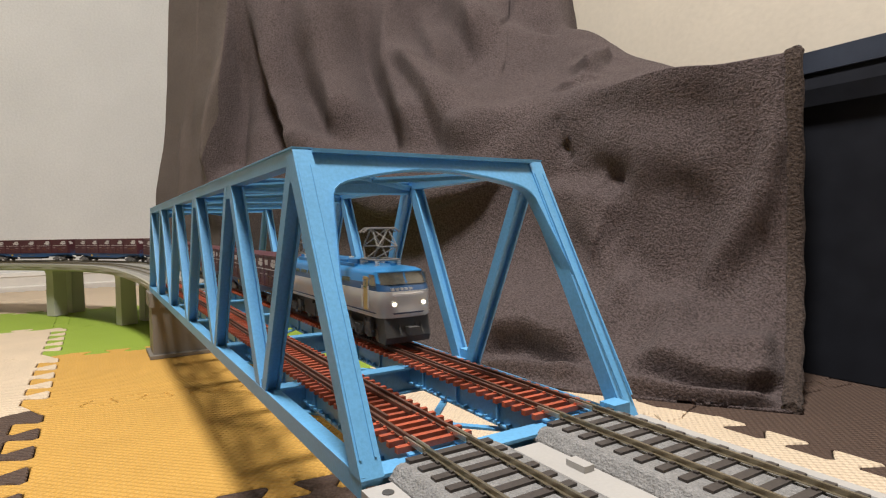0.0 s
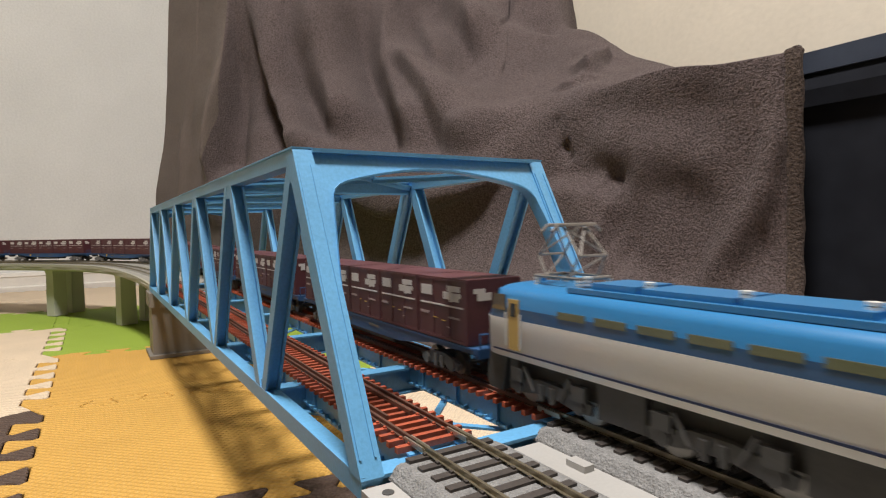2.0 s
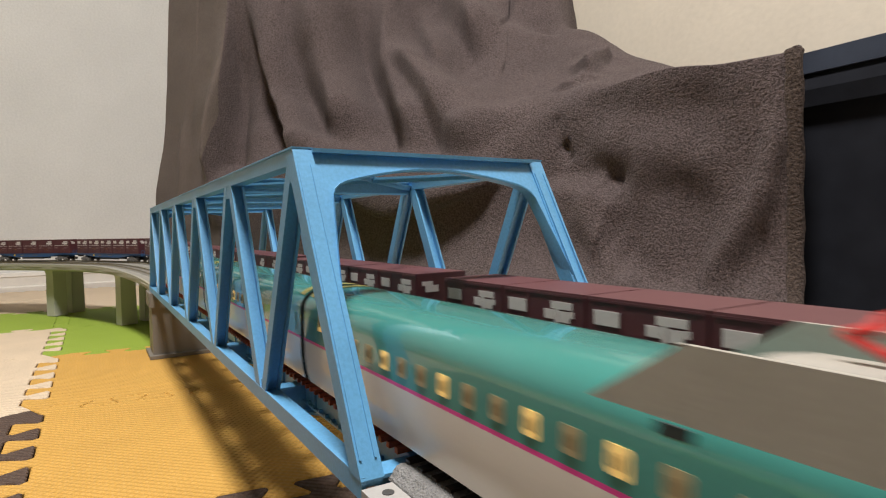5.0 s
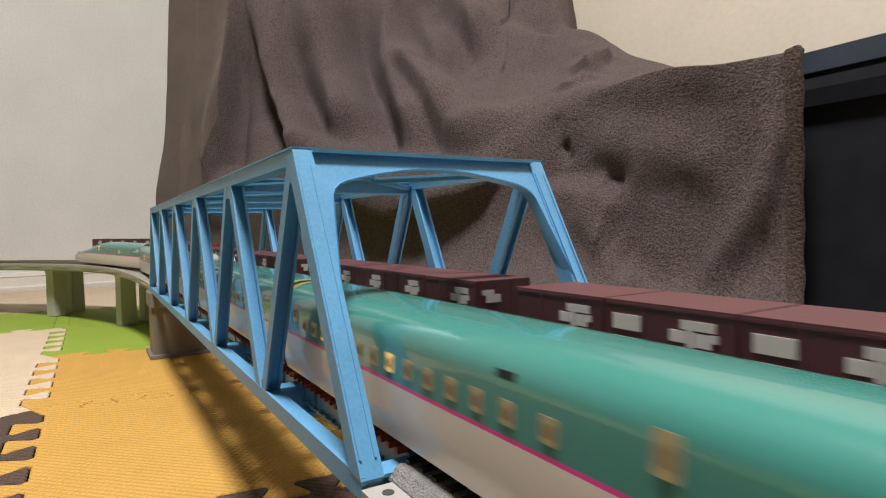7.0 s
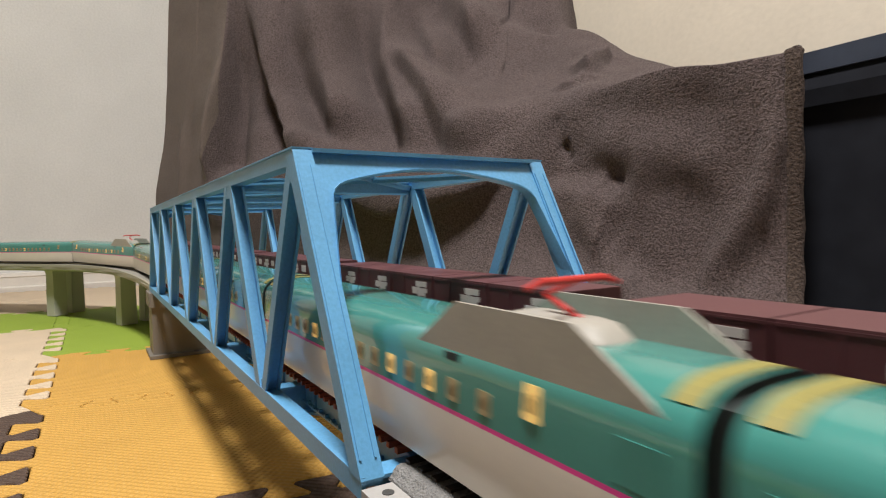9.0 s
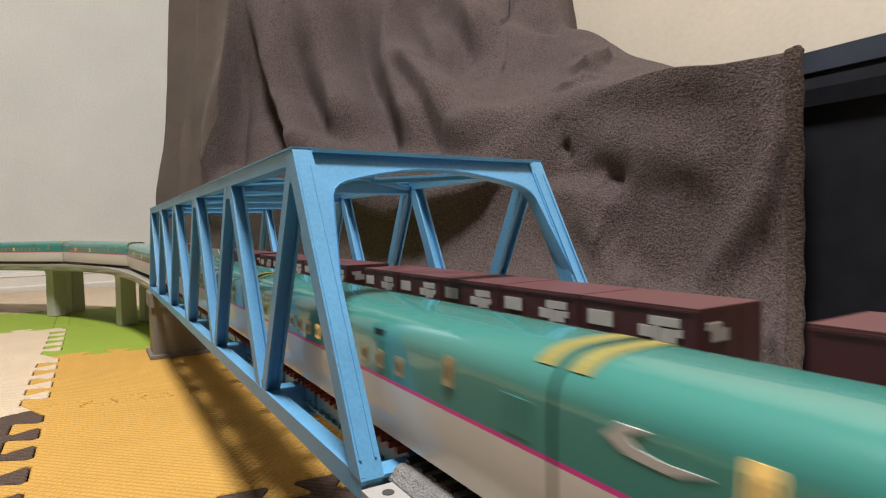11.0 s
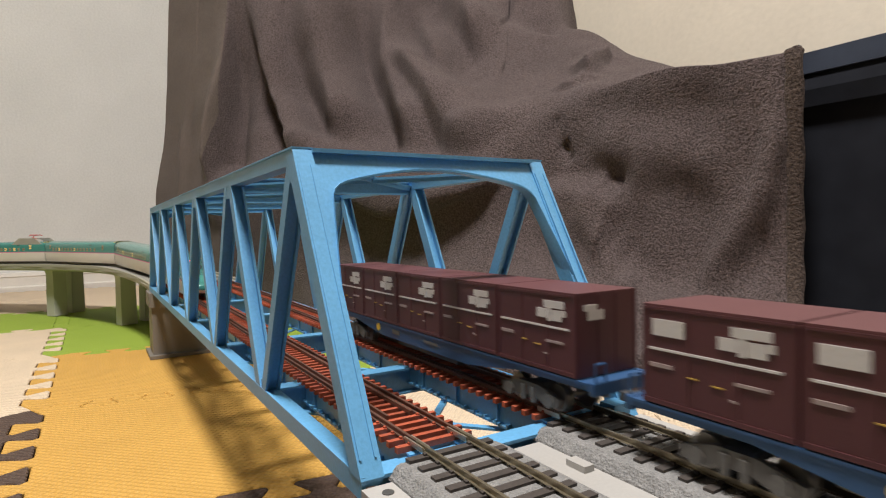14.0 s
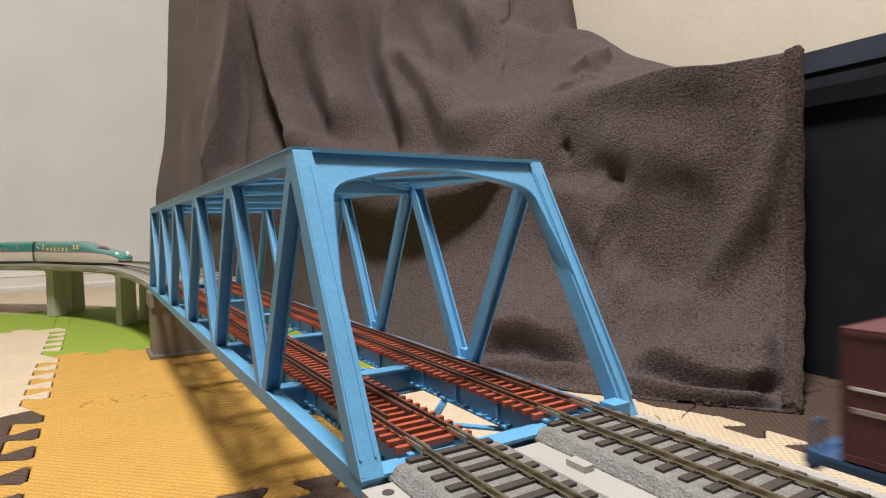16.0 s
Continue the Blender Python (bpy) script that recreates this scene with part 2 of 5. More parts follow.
def build_room():
    def slab(name, dims, material, label, category):
        bm = bmesh.new()
        box(bm, *dims)
        ob = new(name, mesh_of(name, bm, material))
        return tagged(ob, label, category, kind="structure")
    slab("floor", (WALL_X - 0.1, 4.6, -3.1, WALL_Y + 0.1, -0.06, -0.012), M_FLOOR, "brown wooden floor under the foam mats", "floor")
    slab("wall_west", (WALL_X - 0.1, WALL_X, -3.0, WALL_Y, -0.012, 2.4), M_WALL_A, "pale grey wallpapered wall", "wall")
    slab("wall_north", (WALL_X - 0.1, 4.6, WALL_Y, WALL_Y + 0.1, -0.012, 2.4), M_WALL_B, "cream textured wallpapered wall", "wall")
    # unseen walls, added dark so that less light returns to the blanket
    slab("wall_east", (3.5, 4.6, -3.0, WALL_Y, -0.012, 2.4), M_WALL_UNSEEN, "unseen wall, coloured dark to cut bounce light", "wall")
    slab("wall_south", (WALL_X - 0.1, 4.6, -3.1, -3.0, -0.012, 2.4), M_WALL_UNSEEN, "unseen wall, coloured dark to cut bounce light", "wall")
    slab("ceiling", (WALL_X - 0.1, 4.6, -3.1, WALL_Y + 0.1, 2.4, 2.5), M_CEIL, "white papered ceiling", "ceiling")
    bm = bmesh.new()
    prism(bm, [(WALL_X, -0.012), (WALL_X + 0.022, -0.012), (WALL_X + 0.022, 0.012), (WALL_X + 0.013, 0.015), (WALL_X + 0.013, 0.044), (WALL_X + 0.016, 0.046), (WALL_X + 0.014, 0.056), (WALL_X, 0.058)], -3.0, WALL_Y, "y")
    tagged(new("baseboard", mesh_of("baseboard", bm, M_TRIM)), "white painted baseboard along the wall", "baseboard", kind="structure")


build_room()


def build_lamp():
    lamp = thing("ceiling_lamp", "round white ceiling lamp", "lamp", LAMP_AT)
    bm = bmesh.new()
    tube(bm, (0, 0, 0.02), (0, 0, 0.14), 0.27, 40)
    part("housing", bm, M_TRIM, lamp)


build_lamp()

# ---- foam puzzle mats ----
TILE = 0.30
MAT_THICK = 0.011
MAT_Y = {-5: -1.627, -4: -1.327, -3: -1.027, -2: -0.727, -1: -0.427, 0: -0.127, 1: 0.173, 2: 0.401, 3: 0.689, 4: 0.989}
SHEAR = 0.13


def mat_corner(i, j):
    y = MAT_Y[j]
    return Vector((-0.535 + TILE * i + SHEAR * (max(y, -0.3) + 0.02), y))


def mat_edge(a, b, teeth=5, deep=0.024):
    """Points from a to b with dovetail teeth, each with rounded corners."""
    d = b - a
    n = Vector((-d.y, d.x)).normalized() * deep / 2
    pts = [a]
    k = teeth * 2
    f, r = 0.016, 0.010
    for i in range(k):
        s = 1 if i % 2 == 0 else -1
        lo, hi = 0.07 + 0.86 * i / k - (f if i else 0), 0.07 + 0.86 * (i + 1) / k + (f if i < k - 1 else 0)
        pts += [a + d * lo + n * (s * 0.72), a + d * (lo + r) + n * s, a + d * (hi - r) + n * s, a + d * hi + n * (s * 0.72)]
    pts.append(b)
    return pts


def foam_mat(i, j, material, label):
    """One interlocking mat; neighbours share the line of their teeth."""
    c = [mat_corner(i, j), mat_corner(i + 1, j), mat_corner(i + 1, j + 1), mat_corner(i, j + 1)]
    ring = mat_edge(c[0], c[1])[:-1] + mat_edge(c[1], c[2])[:-1] + mat_edge(c[3], c[2])[::-1][:-1] + mat_edge(c[0], c[3])[::-1][:-1]
    cx, cy = sum(p.x for p in c) / 4, sum(p.y for p in c) / 4
    n = len(ring)
    gap = 0.0006
    top, low = [], []
    for k, p in enumerate(ring):
        d = ring[(k + 1) % n] - ring[k - 1]
        q = Vector((-d.y, d.x)).normalized()
        low.append((p.x + q.x * gap - cx, p.y + q.y * gap - cy))
        top.append((p.x + q.x * (gap + 0.0009) - cx, p.y + q.y * (gap + 0.0009) - cy))
    bm = bmesh.new()
    r0 = [bm.verts.new((x, y, -MAT_THICK)) for x, y in low]
    r1 = [bm.verts.new((x, y, -0.0009)) for x, y in low]
    r2 = [bm.verts.new((x, y, 0.0)) for x, y in top]
    for a, b in ((r0, r1), (r1, r2)):
        for k in range(n):
            bm.faces.new((a[k], a[(k + 1) % n], b[(k + 1) % n], b[k]))
    cap = bm.faces.new(r2)
    cap.normal_update()
    bmesh.ops.triangulate(bm, faces=[cap], ngon_method="EAR_CLIP")
    ob = new("foam_mat", mesh_of("foam_mat", bm, material))
    ob.location = (cx, cy, -random.random() * 0.0012)
    return tagged(ob, label, "foam mat", "interlocking foam mats on the floor")


def build_mats():
    kinds = {"o": (M_ORANGE, "orange foam puzzle mat with woven relief"), "g": (M_GREEN, "green foam puzzle mat with woven relief"),
             "b": (M_BEIGE, "beige foam puzzle mat with woven relief"), "n": (M_BROWN, "dark brown foam puzzle mat with woven relief")}
    for j in range(-5, 4):
        for i in range(-5, 7):
            if i <= -4:
                c = "b"
            elif j == 0:
                c = "g" if i <= -2 else "o" if i <= 0 else "n"
            elif j == 1:
                c = "g" if i < 0 else "b"
            elif j >= 2:
                c = "n"
            elif j == -1:
                c = {-3: "g", -2: "b", -1: "b"}.get(i, "n")
            else:
                c = "bgno"[(i + 2 * j) % 4]
            foam_mat(i, j, *kinds[c])


# ---- the truss bridge ----
def build_bridge():
    bridge = thing("truss_bridge", "light blue plastic double-track through-truss model bridge", "model bridge")
    p, w, t = PANEL, 0.0074, 0.0074
    z0, z1 = CHORD_Z, CHORD_Z + CHORD_H
    span = 6 * p
    for side, y in ((1, 0.0), (-1, TRUSS_W)):
        ya, yb = (y, y + w) if side == 1 else (y - w, y)
        ym = (ya + yb) / 2
        # bottom chord: channel with an open top, web on the outer side
        bm = bmesh.new()
        web = (ya, ya + 0.0014) if side == 1 else (yb - 0.0014, yb)
        low = 0.0 if side == 1 else 0.0045
        box(bm, -span - 0.004, -0.0040, web[0], web[1], z0 - low, z1 - low)
        box(bm, -span - 0.004, -0.0045, ya + (0.0014 if side == 1 else 0), yb - (0 if side == 1 else 0.0014), z1 - 0.0035 - low, z1 - 0.0008 - low)
        soften(bm, 0.0003, 1)
        part("bottom_chord", bm, M_BLUE, bridge)
        bm = bmesh.new()
        box(bm, -5.5 * p - 0.006, -0.5 * p, ya, yb, TOP_Z - 0.0062, TOP_Z)
        soften(bm, 0.0004, 1)
        chord = part("top_chord", bm, M_BLUE, bridge)
        box_part("cover_plate", (-5.5 * p, -0.5 * p + 0.0005, ya - 0.0006, yb + 0.0006, TOP_Z, TOP_Z + 0.0007), M_BLUE, chord)
        # end posts with raised edge strips
        for xb, xt in ((-0.0036, -0.5 * p), (-span + 0.0036, -5.5 * p)):
            bm = bmesh.new()
            dirx = 1 if xt < xb else -1
            thick = 0.0085
            prism(bm, [(xb, z1 - 0.001 - low), (xt, TOP_Z + 0.0005), (xt - dirx * thick, TOP_Z + 0.0005 - 0.002), (xb - dirx * thick, z1 - 0.001 - low)], ya - 0.0003, yb + 0.0003, "y")
            soften(bm, 0.0003, 1)
            post = part("end_post", bm, M_BLUE, bridge)
            for yy in (ya + 0.0008, yb - 0.0014):
                bm = bmesh.new()
                a, b = Vector((xb, yy, z1 - 0.001)), Vector((xt, yy, TOP_Z))
                bar(bm, a.lerp(b, 0.05) + Vector((dirx * 0.0002, 0, 0)), a.lerp(b, 0.94) + Vector((dirx * 0.0002, 0, 0)), 0.0008, 0.0007)
                part("edge_strip", bm, M_BLUE, post)
        # web members: H-section diagonals, falling and rising by turns
        for k in range(5):
            for top, bottom in ((-(k + 0.5) * p, -(k + 1) * p), (-(k + 1.5) * p, -(k + 1) * p)):
                if top < -5.5 * p - 1e-4:
                    continue
                lean = 1 if bottom > top else -1
                a = Vector((top + lean * 0.005, ym, TOP_Z - 0.005))
                b = Vector((bottom - lean * 0.0045, ym, z1 - 0.0015 - low))
                bm = bmesh.new()
                wide = 0.0078 if lean == 1 else 0.0066
                for yy in (ya + 0.0007, yb - 0.0007):
                    off = Vector((0, yy - ym, 0))
                    bar(bm, a + off, b + off, wide, 0.0012)
                bar(bm, a, b, 0.0014, w - 0.002)
                if lean == 1:
                    up = (a - b).normalized().cross(Vector((0, 1, 0)))
                    bar(bm, a + up * wide * 0.45, b + up * wide * 0.45, 0.0008, w - 0.001)
                part("diagonal", bm, M_BLUE, bridge)
        for k in range(1, 6):
            x = -k * p
            bm = bmesh.new()
            box(bm, x - 0.0035, x + 0.0035, ya + 0.001, yb - 0.001, z1 - 0.001 - low, z1 + 0.0035)
            part("bearing_block", bm, M_BLUE, bridge)
        for k in range(6):
            bm = bmesh.new()
            x = -(k + 0.5) * p
            lo = 0.002 if k == 0 else 0.010
            hi = 0.002 if k == 5 else 0.010
            prism(bm, [(x - hi, TOP_Z - 0.006), (x + lo, TOP_Z - 0.006), (x + lo * 0.6, TOP_Z - 0.013), (x - hi * 0.6, TOP_Z - 0.013)], web[0] + 0.0002, web[1] - 0.0002, "y")
            part("gusset_plate", bm, M_BLUE, bridge)
    # portals: sloping plate with an arched lower edge
    for xb, xt in ((-0.0036, -0.5 * p), (-span + 0.0036, -5.5 * p)):
        dirx = 1 if xt < xb else -1
        za = z1 - 0.001
        slope = (xb - xt) / (TOP_Z - za)
        ya, yb = w, TRUSS_W - w
        half, mid = (yb - ya) / 2, TRUSS_W / 2
        bm = bmesh.new()
        top_z = TOP_Z - 0.001
        reach = [0.0, 0.0015, 0.0030, 0.0042, 0.0050, 0.0062, 0.0085, 0.012, 0.018, 0.028, 0.038, 0.046]
        drop = [0.054, 0.043, 0.0325, 0.0238, 0.0185, 0.0160, 0.0140, 0.0125, 0.0110, 0.0090, 0.0074, 0.0066]
        rows_ = [(ya + a, TOP_Z - q) for a, q in zip(reach, drop)] + [(mid, TOP_Z - 0.0063)]
        rows_ += [(2 * mid - y, z) for y, z in reversed(rows_[:-1])]
        n = len(rows_) - 1
        for thick in (0.0, ):
            ring_f = [[bm.verts.new((xt + (TOP_Z - zz) * slope - dirx * dx, y, zz)) for zz in (top_z, z)] + [] for y, z in rows_ for dx in (0.0009,)]
            ring_b = [[bm.verts.new((xt + (TOP_Z - zz) * slope - dirx * 0.0026, y, zz)) for zz in (top_z, z)] for y, z in rows_]
            for i in range(n):
                bm.faces.new((ring_f[i][0], ring_f[i + 1][0], ring_f[i + 1][1], ring_f[i][1]))
                bm.faces.new((ring_b[i][0], ring_b[i][1], ring_b[i + 1][1], ring_b[i + 1][0]))
                bm.faces.new((ring_f[i][1], ring_f[i + 1][1], ring_b[i + 1][1], ring_b[i][1]))
                bm.faces.new((ring_f[i][0], ring_b[i][0], ring_b[i + 1][0], ring_f[i + 1][0]))
        portal = part("portal", bm, M_BLUE, bridge)
        bm = bmesh.new()
        flange = [bm.verts.new((xt + (TOP_Z - z) * slope - dirx * dx, y, z)) for y, z in rows_ for dx in (-0.0005, 0.006)]
        low = [bm.verts.new((xt + (TOP_Z - z) * slope - dirx * dx, y, z - 0.0009)) for y, z in rows_ for dx in (-0.0005, 0.006)]
        for i in range(n):
            a = 2 * i
            for f in ((flange[a], flange[a + 1], flange[a + 3], flange[a + 2]), (low[a], low[a + 2], low[a + 3], low[a + 1]),
                      (flange[a], flange[a + 2], low[a + 2], low[a]), (flange[a + 1], low[a + 1], low[a + 3], flange[a + 3])):
                bm.faces.new(f)
        part("arch_flange", bm, M_BLUE, portal, smooth=True)
        x_lo, x_hi = sorted((xt + dirx * 0.0030, xt - dirx * 0.008))
        box_part("top_flange", (x_lo, x_hi, ya, yb, TOP_Z - 0.0014, TOP_Z + 0.0002), M_BLUE, portal)
    # top laterals: struts at the nodes and crossed braces
    for k in range(6):
        x = -(k + 0.5) * p
        if 0 < k < 5:
            bm = bmesh.new()
            box(bm, x - 0.003, x + 0.003, w, TRUSS_W - w, TOP_Z - 0.0018, TOP_Z - 0.0006)
            box(bm, x - 0.0006, x + 0.0006, w, TRUSS_W - w, TOP_Z - 0.0085, TOP_Z - 0.0018)
            box(bm, x - 0.002, x + 0.002, w, TRUSS_W - w, TOP_Z - 0.0097, TOP_Z - 0.0085)
            part("top_strut", bm, M_BLUE, bridge)
        if k < 5:
            for ya, yb in ((w * 0.6, TRUSS_W - w * 0.6), (TRUSS_W - w * 0.6, w * 0.6)):
                bm = bmesh.new()
                zz = TOP_Z - (0.0046 if ya < yb else 0.0052)
                bar(bm, (x, ya, zz), (x - p, yb, zz), 0.0034, 0.0012, (0, 0, 1))
                bar(bm, (x, ya, zz - 0.0014), (x - p, yb, zz - 0.0014), 0.0009, 0.0022, (0, 0, 1))
                part("top_brace", bm, M_BLUE, bridge)
    # floor beams, stringers and bottom bracing
    for k in range(7):
        x = -k * p - (0.010 if k == 0 else 0) + (0.006 if k == 6 else 0)
        bm = bmesh.new()
        zt = z1 - 0.0012
        box(bm, x - 0.0048, x + 0.0048, w, TRUSS_W - w, zt - 0.0012, zt)
        box(bm, x - 0.0008, x + 0.0008, w, TRUSS_W - w, zt - 0.0135, zt - 0.0012)
        box(bm, x - 0.004, x + 0.004, w, TRUSS_W - w, zt - 0.0146, zt - 0.0135)
        part("floor_beam", bm, M_BLUE, bridge)
    for yt in (Y1, Y2):
        for y in (yt - 0.0098, yt + 0.0098):
            for k in range(6):
                xa, xb = -k * p - (0.0109 if k == 0 else 0.0009), -(k + 1) * p + (0.0069 if k == 5 else 0.0009)
                bm = bmesh.new()
                zt = z1 + 0.0003
                box(bm, xb, xa, y - 0.0021, y + 0.0021, zt - 0.0009, zt)
                box(bm, xb, xa, y - 0.0006, y + 0.0006, zt - 0.0100, zt - 0.0009)
                box(bm, xb, xa, y - 0.0024, y + 0.0024, zt - 0.0110, zt - 0.0100)
                stringer = part("stringer", bm, M_BLUE, bridge)
                bm = bmesh.new()
                for i in range(1, 14):
                    xx = xa + (xb - xa) * i / 14
                    out = -1 if y < yt else 1
                    box(bm, xx - 0.0006, xx + 0.0006, min(y, y + out * 0.0026), max(y, y + out * 0.0026), zt - 0.0106, zt - 0.0088)
                    if i % 4 == 0:
                        box(bm, xx - 0.0006, xx + 0.0006, min(y, y + out * 0.0018), max(y, y + out * 0.0018), zt - 0.0088, zt - 0.0009)
                tagged(part("stiffening", bm, M_BLUE, stringer), kind="stuff")
    for k in range(6):
        for ya, yb in ((0.0095, TRUSS_W - 0.0095), (TRUSS_W - 0.0095, 0.0095)):
            bm = bmesh.new()
            zz = CHORD_Z - (0.0046 if ya < yb else 0.0058)
            bar(bm, (-k * p - 0.008, ya, zz), (-(k + 1) * p, yb, zz), 0.0036, 0.0011, (0, 0, 1))
            part("bottom_brace", bm, M_BLUE, bridge)
    bm = bmesh.new()
    box(bm, -0.010, -0.0020, TRUSS_W - 0.0165, TRUSS_W - w, z1 - 0.001, z1 + 0.0035)
    soften(bm, 0.001, 1)
    part("foot", bm, M_BLUE, bridge)


build_bridge()


# ---- track ----
def rail_mesh(bm, y_track, s_from, s_to, step, sgn):
    """One rail of a track as a drawn sections, foot, web and head, along the track's line."""
    h = 0.0021
    sec = [(-0.0009, -h), (0.0009, -h), (0.0009, -h + 0.0003), (0.0003, -h + 0.0005), (0.0003, -0.0006), (0.00052, -0.0005), (0.00052, 0.0), (-0.00052, 0.0), (-0.00052, -0.0005), (-0.0003, -0.0006), (-0.0003, -h + 0.0005), (-0.0009, -h + 0.0003)]
    n = max(1, math.ceil((s_to - s_from) / step))
    for sgn in (sgn,):
        rings = []
        for i in range(n + 1):
            s = s_from + (s_to - s_from) * i / n
            q, a = along(s, y_track)
            nx, ny = -math.sin(a), math.cos(a)
            off = sgn * (GAUGE / 2 + 0.00045)
            rings.append([(q.x + nx * (off + u), q.y + ny * (off + u), RAIL_Z + q.z + v) for u, v in sec])
        loft(bm, rings)


def sleeper_mesh(name, half_x, half_y, h, material):
    bm = bmesh.new()
    box(bm, -half_x, half_x, -half_y, half_y, -h, 0)
    for s in (-1, 1):
        for u in (-1, 1):
            yy = s * (GAUGE / 2 + 0.00045) + u * 0.0014
            box(bm, -half_x * 0.5, half_x * 0.5, yy - 0.0005, yy + 0.0005, 0, 0.0007)
    return mesh_of(name, bm, material)


def build_bridge_track(y_track, label):
    track = thing("bridge_track", label, "railway track", group="tracks on the bridge")
    a, b = CURVE_X + 0.002, -0.012
    for sgn in (-1, 1):
        bm = bmesh.new()
        rail_mesh(bm, y_track, a, b, 10, sgn)
        part("rail", bm, M_RAIL, track, "brown painted rail")
        y = y_track + sgn * (GAUGE / 2 - 0.0030)
        box_part("guard_rail", (a, b - 0.03, y - 0.0005, y + 0.0005, RAIL_Z - 0.0021, RAIL_Z - 0.0003), M_RAIL, track)
    data = sleeper_mesh("sleeper", 0.00115, 0.0152, 0.0021, M_SLEEPER)
    n = 116
    for i in range(n):
        x = b - 0.003 - i * (b - a - 0.006) / n
        ob = part("sleeper", data, None, track)
        ob.location = (x, y_track, RAIL_Z - 0.0021)


build_bridge_track(Y1, "red-brown sleepered bridge track of the shinkansen line")
build_bridge_track(Y2, "red-brown sleepered bridge track of the freight line")


def build_ballast_track(y_track, label):
    """Roadbed track on the approach: ballast bank, dark sleepers and nickel rails."""
    track = thing("roadbed_track", label, "railway track", group="ballasted tracks")
    a, b = -0.012, END_X
    top = RAIL_Z - 0.0032
    bm = bmesh.new()
    prof = [(-0.0228, top - 0.0047), (-0.0226, top - 0.0038), (-0.0196, top - 0.0006), (-0.0182, top), (0.0182, top), (0.0196, top - 0.0006), (0.0226, top - 0.0038), (0.0228, top - 0.0047)]
    cuts = [a + 0.006, a + 0.010, a + 0.014] + [a + 0.014 + 0.02 * i for i in range(1, 26)] + [1.2, b]
    rings = []
    for i, x in enumerate(cuts):
        k = (0.86, 0.96, 1.0)[i] if i < 3 else 1.0
        base = top - 0.0047
        rings.append([(x, y_track + u, base + (v - base) * (k if v > base else 1)) for u, v in prof])
    loft(bm, rings)
    part("ballast", bm, M_BALLAST, track, "grey speckled ballast bank")
    for sgn in (-1, 1):
        bm = bmesh.new()
        rail_mesh(bm, y_track, a, b, 10, sgn)
        part("rail", bm, M_RAIL_TOP, track, "tarnished nickel rail")
    data = sleeper_mesh("sleeper", 0.0016, 0.0165, 0.0016, M_SLEEPER_DARK)
    pitch = 0.0082
    for i in range(90):
        ob = part("sleeper", data, None, track)
        ob.location = (a + 0.008 + i * pitch, y_track, RAIL_Z - 0.0023)
    bm = bmesh.new()
    for i in range(90, int((b - a - 0.01) / pitch)):
        x = a + 0.008 + i * pitch
        box(bm, x - 0.0016, x + 0.0016, y_track - 0.0165, y_track + 0.0165, RAIL_Z - 0.0039, RAIL_Z - 0.0023)
    tagged(part("more_sleepers", bm, M_SLEEPER_DARK, track), kind="stuff")
    for sgn in (-1, 1):
        bm = bmesh.new()
        y = y_track + sgn * (GAUGE / 2 + 0.00045)
        box(bm, a - 0.0065, a + 0.0065, y - 0.0014, y + 0.0014, RAIL_Z - 0.0023, RAIL_Z - 0.0012)
        for u in (-1, 1):
            box(bm, a - 0.0065, a + 0.0065, y + u * 0.0012 - 0.0003, y + u * 0.0012 + 0.0003, RAIL_Z - 0.0013, RAIL_Z - 0.0004)
        part("rail_joiner", bm, M_JOINER, track)


build_ballast_track(Y1, "ballasted track of the shinkansen line beyond the bridge")
build_ballast_track(Y2, "ballasted track of the freight line beyond the bridge")


def build_plate():
    plate = thing("track_base", "off-white plastic track base on grey supports", "track base")
    top = RAIL_Z - 0.0077
    bm = bmesh.new()
    box(bm, -0.0030, END_X, -0.0005, TRUSS_W + 0.0005, top - 0.012, top)
    soften(bm, 0.0008, 1)
    part("plate", bm, M_PLATE, plate)
    bm = bmesh.new()
    # dark disc laid on the plate, painting in the shade of a hole
    tube(bm, (0.0031, 0.0057, top), (0.0031, 0.0057, top + 0.0003), 0.0019, 20)
    part("screw_hole_shade", bm, M_UNDER, plate)
    for x in (0.018, 0.106, 0.194):
        box_part("clip", (x, x + 0.0085, 0.0642, 0.0685, top, top + 0.0022), M_PLATE, plate, bevel=0.0006)
    for x in (0.03, 0.6, 1.2, 1.8, 2.4, 3.0, 3.6, 4.2):
        box_part("support", (x, x + 0.03, 0.006, TRUSS_W - 0.006, 0.0, top - 0.012), M_PIER, plate)


build_plate()


# ---- viaduct ----
PIERS = [((-1.125, -1.14), (-0.022, 0.028)), ((-1.40, -1.415), (-0.022, 0.028))] + [((s, s), (-0.022, 0.028)) for s in (-1.68, -1.96, -2.24, -2.52, -2.80, -3.08, -3.36, -3.64, -3.92, -4.20)]

